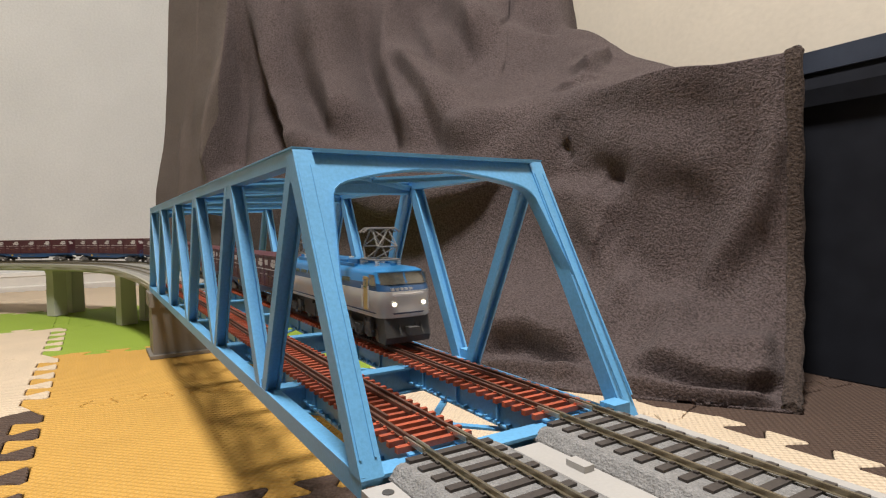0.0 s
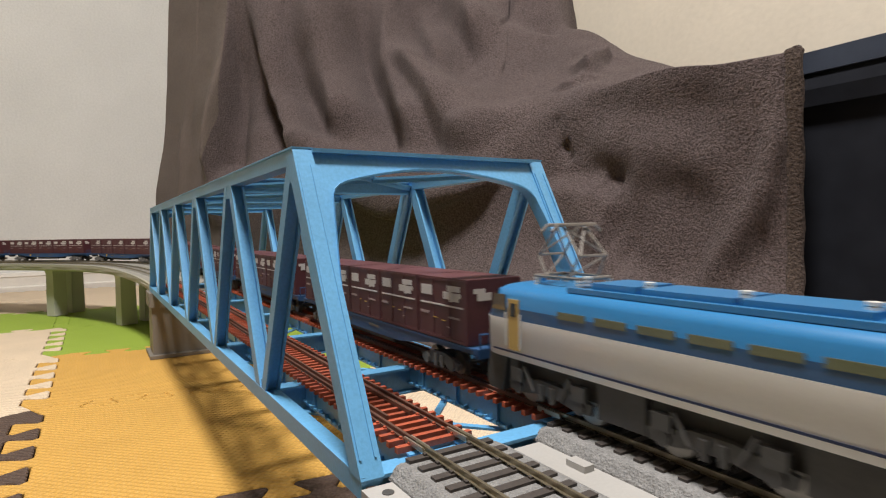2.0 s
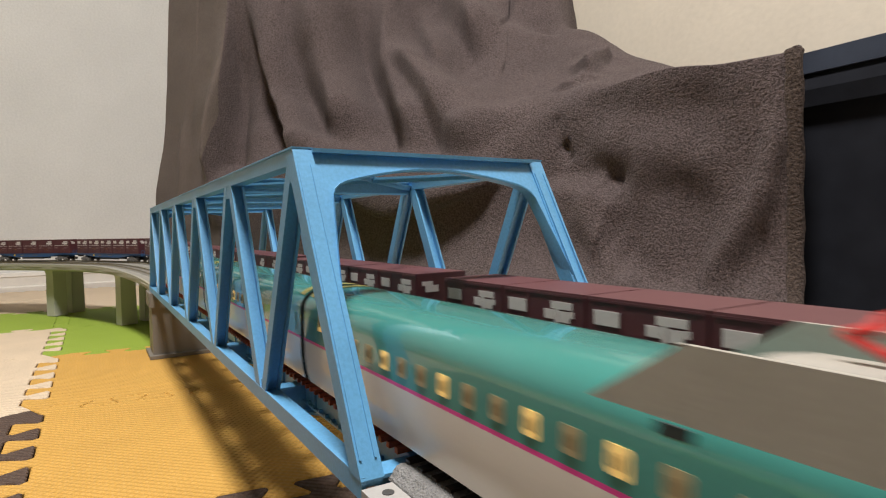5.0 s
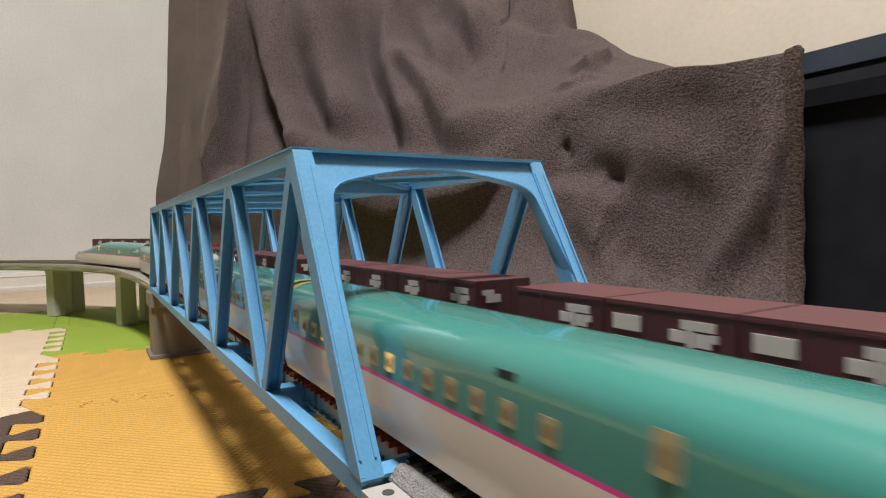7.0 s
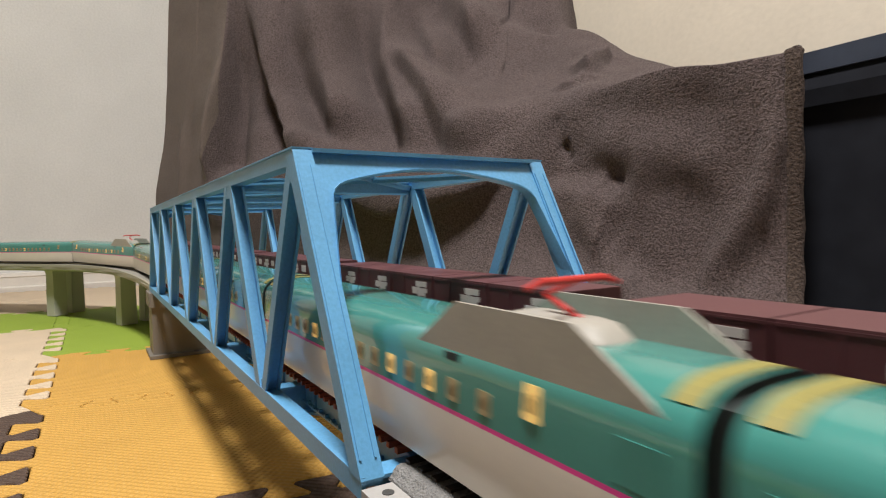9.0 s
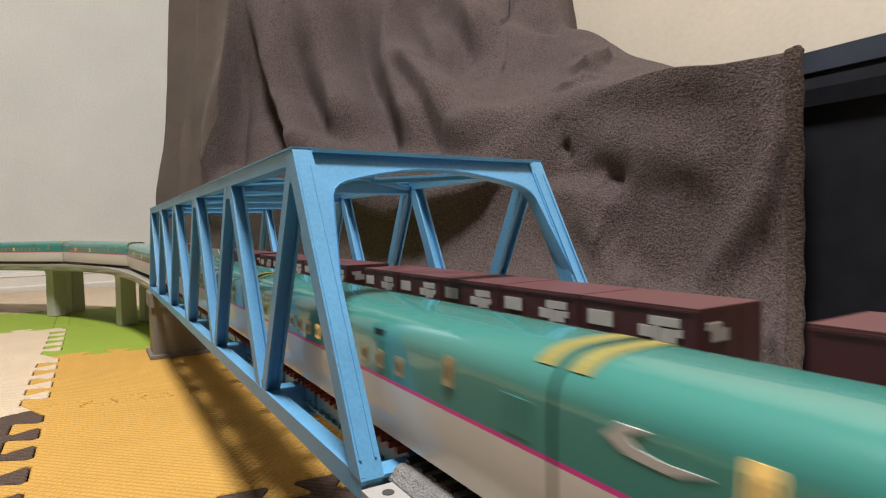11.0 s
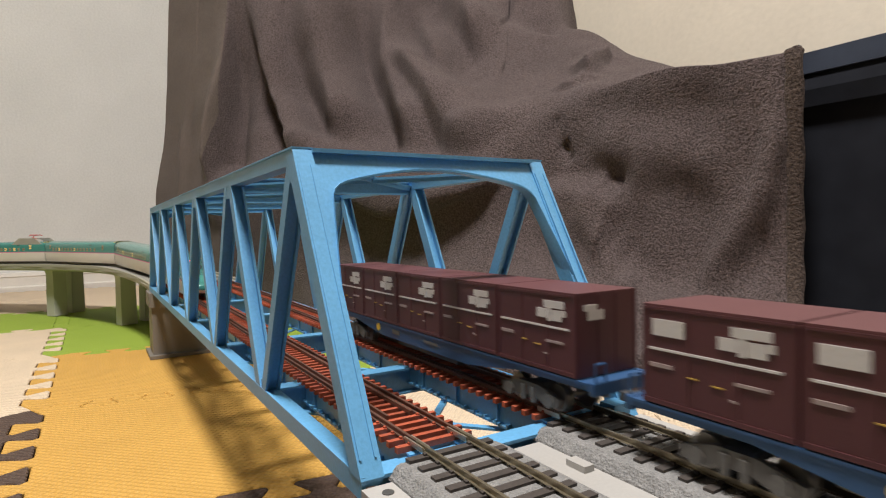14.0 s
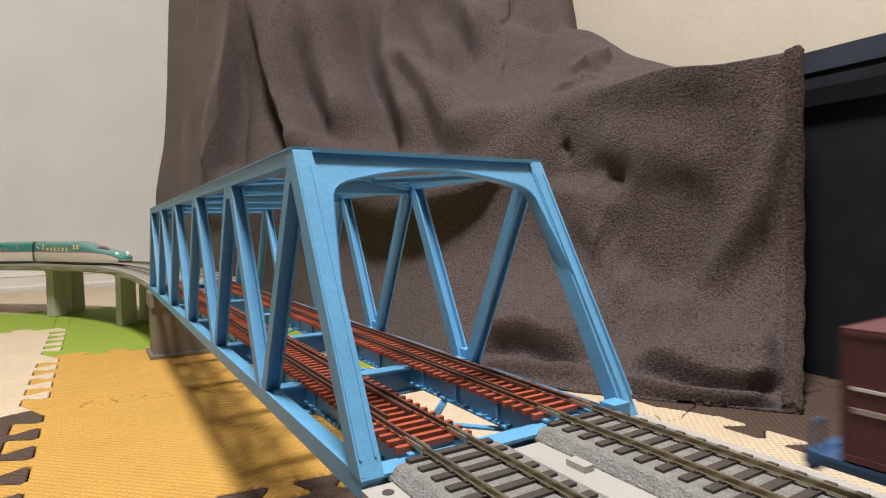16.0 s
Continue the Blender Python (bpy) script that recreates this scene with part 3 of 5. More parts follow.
def build_viaduct():
    deck = thing("curved_viaduct", "grey-green plastic curved double-track viaduct on twin piers", "model viaduct")
    top = RAIL_Z - 0.0042
    yc = (Y1 + Y2) / 2
    half = 0.0635
    prof = [(-half, top + 0.002), (-half, top - 0.008), (-half + 0.006, top - 0.010), (-half + 0.012, top - 0.0125), (half - 0.012, top - 0.0125), (half - 0.006, top - 0.010), (half, top - 0.008), (half, top + 0.002), (half - 0.003, top + 0.002), (half - 0.003, top - 0.002), (-half + 0.003, top - 0.002), (-half + 0.003, top + 0.002)]
    n_seg = 16
    total = 3.70
    for k in range(n_seg):
        rings = []
        for i in range(7):
            s = CURVE_X - 0.001 - total * (k + i / 6 * 0.998) / n_seg
            q, a = along(s, yc)
            nx, ny = -math.sin(a), math.cos(a)
            rings.append([(q.x + nx * u, q.y + ny * u, q.z + v) for u, v in prof])
        bm = bmesh.new()
        loft(bm, rings)
        seg = part("deck_segment", bm, M_VIADUCT, deck)
        for f in (0.25, 0.75):
            s = CURVE_X - total * (k + f) / n_seg
            q, a = along(s, yc)
            nx, ny = -math.sin(a), math.cos(a)
            for u in (-half - 0.0008, half + 0.0008):
                c = Vector((q.x + nx * u, q.y + ny * u, q.z + top - 0.0025))
                tx = Vector((math.cos(a), math.sin(a), 0))
                bm = bmesh.new()
                bar(bm, c - tx * 0.05, c + tx * 0.05, 0.0012, 0.0016, (nx, ny, 0))
                part("side_rib", bm, M_VIADUCT, seg)
    for s, sides in PIERS:
        for s_, u in zip(s, sides):
            q, a = along(s_, yc)
            bm = bmesh.new()
            hx, hy = 0.0125, 0.0142
            low = [(-hx, -hy), (hx, -hy), (hx, hy), (-hx, hy)]
            rings = [[(x * f, y * f, z) for x, y in low] for z, f in ((0.0, 1.02), (q.z + top - 0.022, 0.96), (q.z + top - 0.0125, 1.12))]
            loft(bm, rings)
            soften(bm, 0.002, 2)
            ob = part("pier", bm, M_PIER_LIGHT, deck)
            ob.location = (q.x - math.sin(a) * u, q.y + math.cos(a) * u, 0)
            ob.rotation_euler = (0, 0, a)
    for y_track in (Y1, Y2):
        for sgn in (-1, 1):
            bm = bmesh.new()
            rail_mesh(bm, y_track, CURVE_X - total, CURVE_X, 0.03, sgn)
            part("rail", bm, M_RAIL_TOP, deck)
        data = sleeper_mesh("sleeper", 0.0016, 0.0165, 0.0016, M_DECK)
        for i in range(140):
            s = CURVE_X - 0.005 - i * 0.0085
            q, a = along(s, y_track)
            ob = part("sleeper", data, None, deck)
            ob.location, ob.rotation_euler = (q.x, q.y, RAIL_Z + q.z - 0.0023), (0, 0, a)
        bm = bmesh.new()
        rings = []
        for i in range(60):
            s = CURVE_X - total * i / 59
            q, a = along(s, y_track)
            nx, ny = -math.sin(a), math.cos(a)
            rings.append([(q.x + nx * u, q.y + ny * u, q.z + z) for u, z in ((-0.026, top - 0.003), (-0.026, top - 0.0014), (-0.019, RAIL_Z - 0.0028), (0.019, RAIL_Z - 0.0028), (0.026, top - 0.0014), (0.026, top - 0.003))])
        loft(bm, rings)
        part("roadbed", bm, M_DECK, deck)


build_viaduct()


def build_end_pier():
    pier = thing("bridge_pier", "brown-grey plastic pier under the bridge end", "bridge pier")
    for n, dims, b in (("base", (-0.800, -0.728, -0.006, TRUSS_W + 0.006, 0.0, 0.0045), 0.001), ("shaft", (-0.790, -0.738, -0.001, TRUSS_W + 0.001, 0.0045, CHORD_Z - 0.020), 0.003),
                       ("cap", (-0.794, -0.734, -0.004, TRUSS_W + 0.004, CHORD_Z - 0.020, CHORD_Z - 0.0002), 0.0015)):
        box_part(n, dims, M_PIER, pier, bevel=b)


build_end_pier()
build_mats()


# ---- blanket over furniture, and the navy box ----
def lerp_path(points, u):
    """A smooth way through points, u from 0 to 1 (Catmull-Rom)."""
    n = len(points) - 1
    f = min(max(u, 0), 1) * n
    i = min(int(f), n - 1)
    t = f - i
    p = [points[min(max(j, 0), n)] for j in (i - 1, i, i + 1, i + 2)]
    return 0.5 * (2 * p[1] + (p[2] - p[0]) * t + (2 * p[0] - 5 * p[1] + 4 * p[2] - p[3]) * t * t + (3 * p[1] - p[0] - 3 * p[2] + p[3]) * t ** 3)


# hanging lines of the blanket, from its far edge to its near hem: foot (x, y), edge of the furniture (x, y, z), behind it (x, y, z)
HANG = (
    ((-1.384, 0.065), (-1.386, 0.065, 0.246), (-1.375, 0.094, 0.462)),
    ((-1.285, 0.091), (-1.282, 0.117, 0.296), (-1.271, 0.139, 0.485)),
    ((-1.15, 0.172), (-1.143, 0.17, 0.294), (-1.15, 0.197, 0.496)),
    ((-1.018, 0.254), (-1.002, 0.246, 0.288), (-1.057, 0.336, 0.522)),
    ((-0.83, 0.281), (-0.83, 0.309, 0.266), (-0.973, 0.501, 0.534)),
    ((-0.644, 0.307), (-0.649, 0.372, 0.259), (-0.826, 0.614, 0.533)),
    ((-0.438, 0.327), (-0.487, 0.518, 0.342), (-0.644, 0.699, 0.538)),
    ((-0.32, 0.342), (-0.3236, 0.5285, 0.361), (-0.515, 0.745, 0.458)),
    ((-0.205, 0.41), (-0.2376, 0.546, 0.353), (-0.36, 0.76, 0.378)),
    ((-0.122, 0.47), (-0.171, 0.565, 0.351), (-0.29, 0.78, 0.378)),
)

# folds: kind, width, height and the way (u, v) of each; a step or softer slope stands proud on the right of its way
HANGING_FOLDS = (
    ("step", 0.055, 0.080, ((0.387, 0.384), (0.358, 0.531), (0.294, 0.759), (0.269, 0.821), (0.245, 0.865), (0.237, 0.893))),
    ("step", 0.050, -0.075, ((0.219, 0.363), (0.215, 0.746), (0.218, 0.832), (0.220, 0.871), (0.220, 0.894))),
    ("slope", 0.065, 0.085, ((0.429, 0.534), (0.373, 0.706), (0.337, 0.806), (0.308, 0.857), (0.289, 0.891))),
    ("slope", 0.065, 0.088, ((0.547, 0.490), (0.465, 0.708), (0.415, 0.817), (0.388, 0.857), (0.366, 0.895))),
    ("slope", 0.045, 0.046, ((0.548, 0.711), (0.515, 0.769), (0.479, 0.819), (0.438, 0.864))),
    ("slope", 0.045, 0.050, ((0.603, 0.380), (0.552, 0.606), (0.498, 0.719), (0.451, 0.789))),
    ("slope", 0.055, 0.070, ((0.584, 0.760), (0.544, 0.814), (0.506, 0.845), (0.462, 0.880))),
    ("ridge", 0.022, 0.022, ((0.213, 0.879), (0.211, 0.828), (0.224, 0.458), (0.211, 0.204))),
    ("ridge", 0.010, 0.012, ((0.210, 0.847), (0.202, 0.807), (0.212, 0.461), (0.201, 0.204))),
    ("ridge", 0.009, 0.009, ((0.203, 0.848), (0.186, 0.786), (0.184, 0.464), (0.169, 0.202))),
    ("ridge", 0.020, 0.012, ((0.088, 0.834), (0.106, 0.459), (0.113, 0.187))),
)
LEDGES_FOLDS = (
    ("step", 0.060, 0.030, ((0.503, 0.852), (0.551, 0.836), (0.608, 0.812), (0.664, 0.768))),
    ("step", 0.040, 0.024, ((0.734, 0.725), (0.718, 0.667), (0.707, 0.606))),
    ("ridge", 0.020, 0.012, ((0.667, 0.505), (0.697, 0.606), (0.725, 0.688))),
    ("step", 0.040, 0.015, ((0.631, 0.295), (0.600, 0.306), (0.566, 0.304), (0.517, 0.297), (0.455, 0.342))),
    ("ridge", 0.030, 0.012, ((0.532, 0.347), (0.587, 0.331), (0.631, 0.306))),
)
BOX_FOLDS = (
    ("ridge", 0.030, -0.008, ((0.685, 0.379), (0.763, 0.347), (0.907, 0.347))),
    ("ridge", 0.030, 0.011, ((0.694, 0.326), (0.760, 0.319), (0.828, 0.304), (0.918, 0.280))),
    ("ridge", 0.024, -0.007, ((0.779, 0.292), (0.830, 0.283), (0.904, 0.265))),
    ("ridge", 0.008, -0.006, ((0.670, 0.391), (0.673, 0.349), (0.682, 0.316))),
    ("ridge", 0.009, -0.008, ((0.676, 0.339), (0.682, 0.321), (0.687, 0.305))),
    ("slope", 0.045, 0.024, ((0.650, 0.279), (0.685, 0.281), (0.725, 0.280), (0.758, 0.273), (0.778, 0.260))),
    ("ridge", 0.010, -0.008, ((0.731, 0.287), (0.743, 0.285), (0.759, 0.277))),
    ("ridge", 0.018, -0.005, ((0.704, 0.296), (0.780, 0.291))),
    ("ridge", 0.024, 0.009, ((0.702, 0.264), (0.750, 0.215), (0.813, 0.161))),
    ("ridge", 0.026, -0.008, ((0.772, 0.233), (0.844, 0.151))),
    ("ridge", 0.026, 0.014, ((0.987, 0.346), (0.957, 0.294), (0.942, 0.264), (0.907, 0.225), (0.876, 0.167))),
    ("ridge", 0.034, -0.007, ((0.965, 0.250), (0.918, 0.193), (0.905, 0.147))),
)
FOOT_FOLDS = (
    ("ridge", 0.026, 0.012, ((0.775, 0.176), (0.833, 0.150), (0.888, 0.133))),
    ("ridge", 0.022, 0.012, ((0.891, 0.100), (0.978, 0.103))),
    ("step", 0.045, 0.030, ((0.996, 0.068), (0.948, 0.041), (0.913, 0.046), (0.873, 0.061), (0.832, 0.067))),
    ("step", 0.050, 0.045, ((0.807, 0.054), (0.769, 0.065), (0.716, 0.071), (0.681, 0.058), (0.657, 0.030))),
    ("ridge", 0.013, 0.020, ((0.668, 0.001), (0.760, 0.035), (0.824, 0.032))),
    ("ridge", 0.014, 0.020, ((0.825, 0.028), (0.892, 0.019), (0.989, 0.023))),
)


def blanket_point(u, v):
    """The cloth without its folds; u along the furniture, v from the floor up and back."""
    foot = lerp_path([Vector((x, y, 0)) for (x, y), _, _ in HANG], u)
    edge = lerp_path([Vector(e) for _, e, _ in HANG], u)
    back = lerp_path([Vector(b) for _, _, b in HANG], u)
    last = back + (back - edge) * (1.15 if u < 0.6 else 0.75)
    tall = min(1.0, max(0.0, (0.672 - u) / 0.05))
    last = Vector((last.x, last.y, max(last.z, 1.02) * tall + back.z * (1 - tall)))
    hang = min(1.0, max(0.0, (u - 0.58) / 0.24))
    hang = hang * hang * (3 - 2 * hang)
    mid = foot.lerp(edge, 0.5 - 0.18 * hang)
    mid = mid + (Vector((-0.033, 0.068, 0.0)) + Vector((-0.003, 0.038, 0.0)) * min(1.0, max(0.0, (0.95 - u) / 0.10))) * hang
    mid = mid + Vector((-0.012, 0.050, 0.0)) * min(1.0, max(0.0, (u - 0.34) / 0.14)) * (1 - hang)
    crisp = min(1.0, max(0.0, (u - 0.64) / 0.10))
    over = edge.lerp(back, 0.36 - 0.22 * crisp) - Vector((0, 0, 0.0025 * crisp))
    way = [foot, mid, edge, over, back, last]
    p = lerp_path(way, v)
    if v > 0.4 and crisp > 0:
        i = min(int(v * 5), 4)
        p = p.lerp(way[i].lerp(way[i + 1], v * 5 - i), crisp)
    return p


def fold_heights(u, v):
    """Height of all folds over the cloth, for grids u and v: gaussian ridges and furrows, and overlapping steps."""
    total = np.zeros_like(u)
    for kind, wide, high, way in HANGING_FOLDS + LEDGES_FOLDS + BOX_FOLDS + FOOT_FOLDS:
        best = np.full_like(u, 1e9)
        side, run = np.zeros_like(u), np.zeros_like(u)
        pts = [(a * 1.7, b) for a, b in way]
        lengths = [math.dist(p, q) for p, q in zip(pts, pts[1:])]
        gone = 0.0
        for (x0, y0), (x1, y1), n in zip(pts, pts[1:], lengths):
            dx, dy = (x1 - x0) / n, (y1 - y0) / n
            px, py = u * 1.7 - x0, v - y0
            t = np.clip(px * dx + py * dy, 0, n)
            ex, ey = px - t * dx, py - t * dy
            d = np.hypot(ex, ey)
            near = d < best
            best = np.where(near, d, best)
            side = np.where(near, np.sign(px * dy - py * dx), side)
            run = np.where(near, gone + t, run)
            gone += n
        f = np.clip(run / gone, 0.0, 1.0)
        fade = np.clip(np.minimum(f, 1 - f) / 0.22, 0.0, 1.0)
        fade = fade * fade * (3 - 2 * fade)
        if kind == "ridge":
            total += high * fade * np.exp(-(best / wide) ** 2)
        else:
            lip = wide * (0.18 if kind == "step" else 0.36)
            rise = np.clip((best * side + lip) / (2 * lip), 0.0, 1.0)
            rise = rise * rise * (3 - 2 * rise)
            reach = np.exp(-(np.maximum(best * side - lip, 0.0) / (wide * 1.25)) ** 2)
            total += high * fade * (rise * reach - 0.28 * np.exp(-(best / wide) ** 2))
    return total


def build_blanket():
    blanket = thing("blanket", "grey-brown fleece blanket draped over furniture in folds", "blanket")
    nu, nv = 420, 280
    us = np.linspace(0, 1, nu + 1)
    vs = np.linspace(0, 1, nv + 1) ** 1.25
    co = np.array([[blanket_point(u, v)[:] for v in vs] for u in us])
    du, dv = np.gradient(co, axis=0), np.gradient(co, axis=1)
    nrm = np.cross(du, dv)
    nrm /= np.linalg.norm(nrm, axis=2, keepdims=True) + 1e-12
    gu, gv = np.meshgrid(us, vs, indexing="ij")
    wob = np.array([[noise.noise(q * 5.5) * 0.008 + noise.noise(q * 14) * 0.0035 + noise.noise(q * 38) * 0.0009 for q in map(Vector, row)] for row in co])
    calm = 1 - 0.93 * np.exp(-((gv - 0.43) / 0.06) ** 2) * np.clip((gu - 0.70) / 0.08, 0, 1)
    high = (fold_heights(gu, gv) + wob * np.where(gu > 0.12, 1.0, 0.35)) * calm
    co = co + nrm * high[:, :, None]
    co[:, :, 2] = np.maximum(co[:, :, 2], 0.002)
    verts = [tuple(p) for p in co.reshape(-1, 3)]
    w = nv + 1
    faces = [(i * w + j, (i + 1) * w + j, (i + 1) * w + j + 1, i * w + j + 1) for i in range(nu) for j in range(nv)]
    me = bpy.data.meshes.new("cloth")
    me.from_pydata(verts, [], faces)
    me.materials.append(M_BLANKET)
    me.materials.append(M_BLANKET_LIT)
    # far-left panel takes the smoother fleece with the light painted in
    lit_panel = gu < 0.212
    me.polygons.foreach_set("material_index", lit_panel[:-1, :-1].astype(np.int32).ravel())
    me.shade_smooth()
    ob = part("cloth", me, None, blanket)
    solid = ob.modifiers.new("thickness", "SOLIDIFY")
    solid.thickness, solid.offset = 0.004, -1
    # turned hem along the near edge
    bm = bmesh.new()
    rings = []
    path = [Vector(co[nu, j]) for j in range(0, int(nv * 0.43 ** 0.8), 4)]
    for k, p in enumerate(path):
        a, b = path[max(k - 1, 0)], path[min(k + 1, len(path) - 1)]
        d = (b - a).normalized()
        side = d.cross(Vector((0.5, -0.85, 0))).normalized()
        out = side.cross(d)
        wide = 0.0085 + 0.001 * math.sin(k * 1.7)
        rings.append([p + side * (math.cos(t) * wide) + out * (math.sin(t) * 0.0055) for t in (m * math.tau / 12 for m in range(12))])
    loft(bm, rings)
    part("hem", bm, M_HEM, blanket, "turned fleece hem", smooth=True)


def build_box():
    b = thing("storage_box", "dark navy fabric storage box with a lid flap", "storage box")
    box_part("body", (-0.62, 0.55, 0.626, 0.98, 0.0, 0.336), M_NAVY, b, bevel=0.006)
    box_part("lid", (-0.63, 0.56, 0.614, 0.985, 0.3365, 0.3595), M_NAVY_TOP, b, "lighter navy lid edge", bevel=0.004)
    bm = bmesh.new()
    prism(bm, [(0.620, 0.336), (0.618, 0.3360), (0.613, 0.318), (0.616, 0.300), (0.6185, 0.300), (0.6165, 0.318)], -0.62, 0.55, "x")
    part("flap", bm, M_NAVY, b)


build_blanket()
build_box()


# ---- trains; each car is built round its middle at rail height, x along the track ----
def rounded_ring(z, length, width, corner, steps=4, front=0.0):
    """A level ring: a rectangle with rounded corners; front draws the corners' ends out into a bow."""
    pts = []
    for cx, cy, a0 in ((length - corner, width - corner, 0), (-length + corner, width - corner, 90), (-length + corner, -width + corner, 180), (length - corner, -width + corner, 270)):
        for k in range(steps + 1):
            a = radians(a0 + 90 * k / steps)
            pts.append((cx + corner * math.cos(a), cy + corner * math.sin(a), z))
    return pts


def bogie(parent, x, wheelbase, half, material, wheel_r=0.0053, beam_z=0.0055):
    frame_ = bmesh.new()
    for s in (-1, 1):
        y = s * half
        prism(frame_, [(-wheelbase / 2 - 0.006, beam_z + 0.001), (-wheelbase / 2 - 0.005, beam_z - 0.0025), (-wheelbase / 2 + 0.004, beam_z - 0.0025), (-0.005, beam_z - 0.001), (0.005, beam_z - 0.001), (wheelbase / 2 - 0.004, beam_z - 0.0025),
                       (wheelbase / 2 + 0.005, beam_z - 0.0025), (wheelbase / 2 + 0.006, beam_z + 0.001), (0.006, beam_z + 0.0042), (-0.006, beam_z + 0.0042)], y - 0.001, y + 0.001, "y")
        for xx in (-wheelbase / 2, wheelbase / 2):
            tube(frame_, (xx, y - 0.0018, beam_z - 0.0006), (xx, y + 0.0018, beam_z - 0.0006), 0.0028, 10)
        for xx in (-0.003, 0.003):
            tube(frame_, (xx, y + s * 0.001, beam_z - 0.003), (xx, y + s * 0.001, beam_z + 0.003), 0.0014, 8)
    box(frame_, -0.004, 0.004, -half, half, beam_z + 0.001, beam_z + 0.004)
    b = part("bogie", frame_, material, parent)
    b.location.x = x
    for xx in (-wheelbase / 2, wheelbase / 2):
        wheels = bmesh.new()
        for s in (-1, 1):
            y = s * 0.0080
            tube(wheels, (xx, y - 0.0012, wheel_r), (xx, y + 0.0012, wheel_r), wheel_r, 20)
            tube(wheels, (xx, y - s * 0.0019 - 0.0003, wheel_r), (xx, y - s * 0.0019 + 0.0003, wheel_r), wheel_r + 0.0006, 20)
        tube(wheels, (xx, -0.008, wheel_r), (xx, 0.008, wheel_r), 0.0012, 8)
        part("wheelset", wheels, M_WHEEL, b, "steel wheels on their axle", smooth=True)
    return b


M_CAPTION = surface("faded_white_print", (0.33, 0.26, 0.25), 0.5, vary=0.08)


def container_meshes():
    """Meshes of one container, shared by all: shell, roof, stripe, signs."""
    L, W, z0, z1 = 0.0231, 0.0155, 0.0, 0.0306
    bm = bmesh.new()
    box(bm, -L, L, -W, W, z0, z1 - 0.0006)
    soften(bm, 0.0004, 1)
    shell = mesh_of("shell", bm, M_CONT)
    bm = bmesh.new()
    for s in (-1, 1):
        for x in (-L + 0.0007, -0.0076, 0.0076, L - 0.0007):
            box(bm, x - 0.0005, x + 0.0005, s * W - 0.0003, s * W + 0.0003, z0 + 0.001, z1 - 0.001)
        box(bm, -L, L, s * W - 0.0003, s * W + 0.0003, z1 - 0.0016, z1 - 0.0008)
        box(bm, -L, L, s * W - 0.0004, s * W + 0.0004, z0 + 0.0002, z0 + 0.0016)
        for k in range(5):
            x = -L + 0.006 + k * 0.0085
            box(bm, x - 0.0007, x + 0.0007, s * W - 0.0003, s * W + 0.0006, z0 + 0.0002, z0 + 0.0022)
        for y in (-W + 0.0008, -0.0045, 0.0045, W - 0.0008):
            box(bm, s * L - 0.0003, s * L + 0.0003, y - 0.0004, y + 0.0004, z0 + 0.001, z1 - 0.001)
    ribs = mesh_of("ribs", bm, M_CONT)
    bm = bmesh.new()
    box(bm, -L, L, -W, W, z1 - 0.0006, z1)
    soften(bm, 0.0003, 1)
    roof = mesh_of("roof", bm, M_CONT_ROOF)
    e = 0.00035

    def plates(rects, s, name, material):
        bm = bmesh.new()
        for x0, x1, za, zb in rects:
            if s > 0:
                x0, x1 = -x1, -x0
            box(bm, x0, x1, s * W - 0.0001 if s > 0 else -W - e, W + e if s > 0 else -W + 0.0001, za, zb)
        return mesh_of(name, bm, material)
    out = {"shell": shell, "roof": roof, "ribs": ribs}
    for s in (-1, 1):
        tag = "near" if s < 0 else "far"
        out["stripe" + tag] = plates([(-0.0208, 0.0195, 0.0167, 0.0174)], s, "stripe", M_WHITE)
        out["emblem" + tag] = plates([(0.0022, 0.0078, 0.0203, 0.0238), (0.0080, 0.0100, 0.0192, 0.0262), (0.0060, 0.0170, 0.0243, 0.0270), (0.0104, 0.0158, 0.0196, 0.0236), (0.0160, 0.0178, 0.0215, 0.0238)], s, "emblem", M_WHITE)
        out["placard" + tag] = plates([(-0.0195, -0.0085, 0.0212, 0.0262)], s, "placard", M_WHITE)
        out["caption" + tag] = plates([(-0.0205, -0.0125, 0.0115, 0.0127), (0.0070, 0.0165, 0.0112, 0.0121), (0.0058, 0.0078, 0.0064, 0.0070)], s, "caption", M_CAPTION)
        out["handle" + tag] = plates([(-0.0074, -0.0044, 0.0101, 0.0105), (0.0004, 0.0036, 0.0093, 0.0097)], s, "handle", M_HANDLE)
    for s in (-1, 1):
        bm = bmesh.new()
        for y0, y1, za, zb in ((0.0020, 0.0100, 0.0205, 0.0241), (0.0055, 0.0120, 0.0240, 0.0262)):
            yy = sorted((-s * y0, -s * y1))
            xx = sorted((s * (L - 0.0001), s * (L + e)))
            box(bm, xx[0], xx[1], yy[0], yy[1], za, zb)
        out["endmark" + str(s)] = mesh_of("end_mark", bm, M_WHITE)
    return out


CONT = container_meshes()


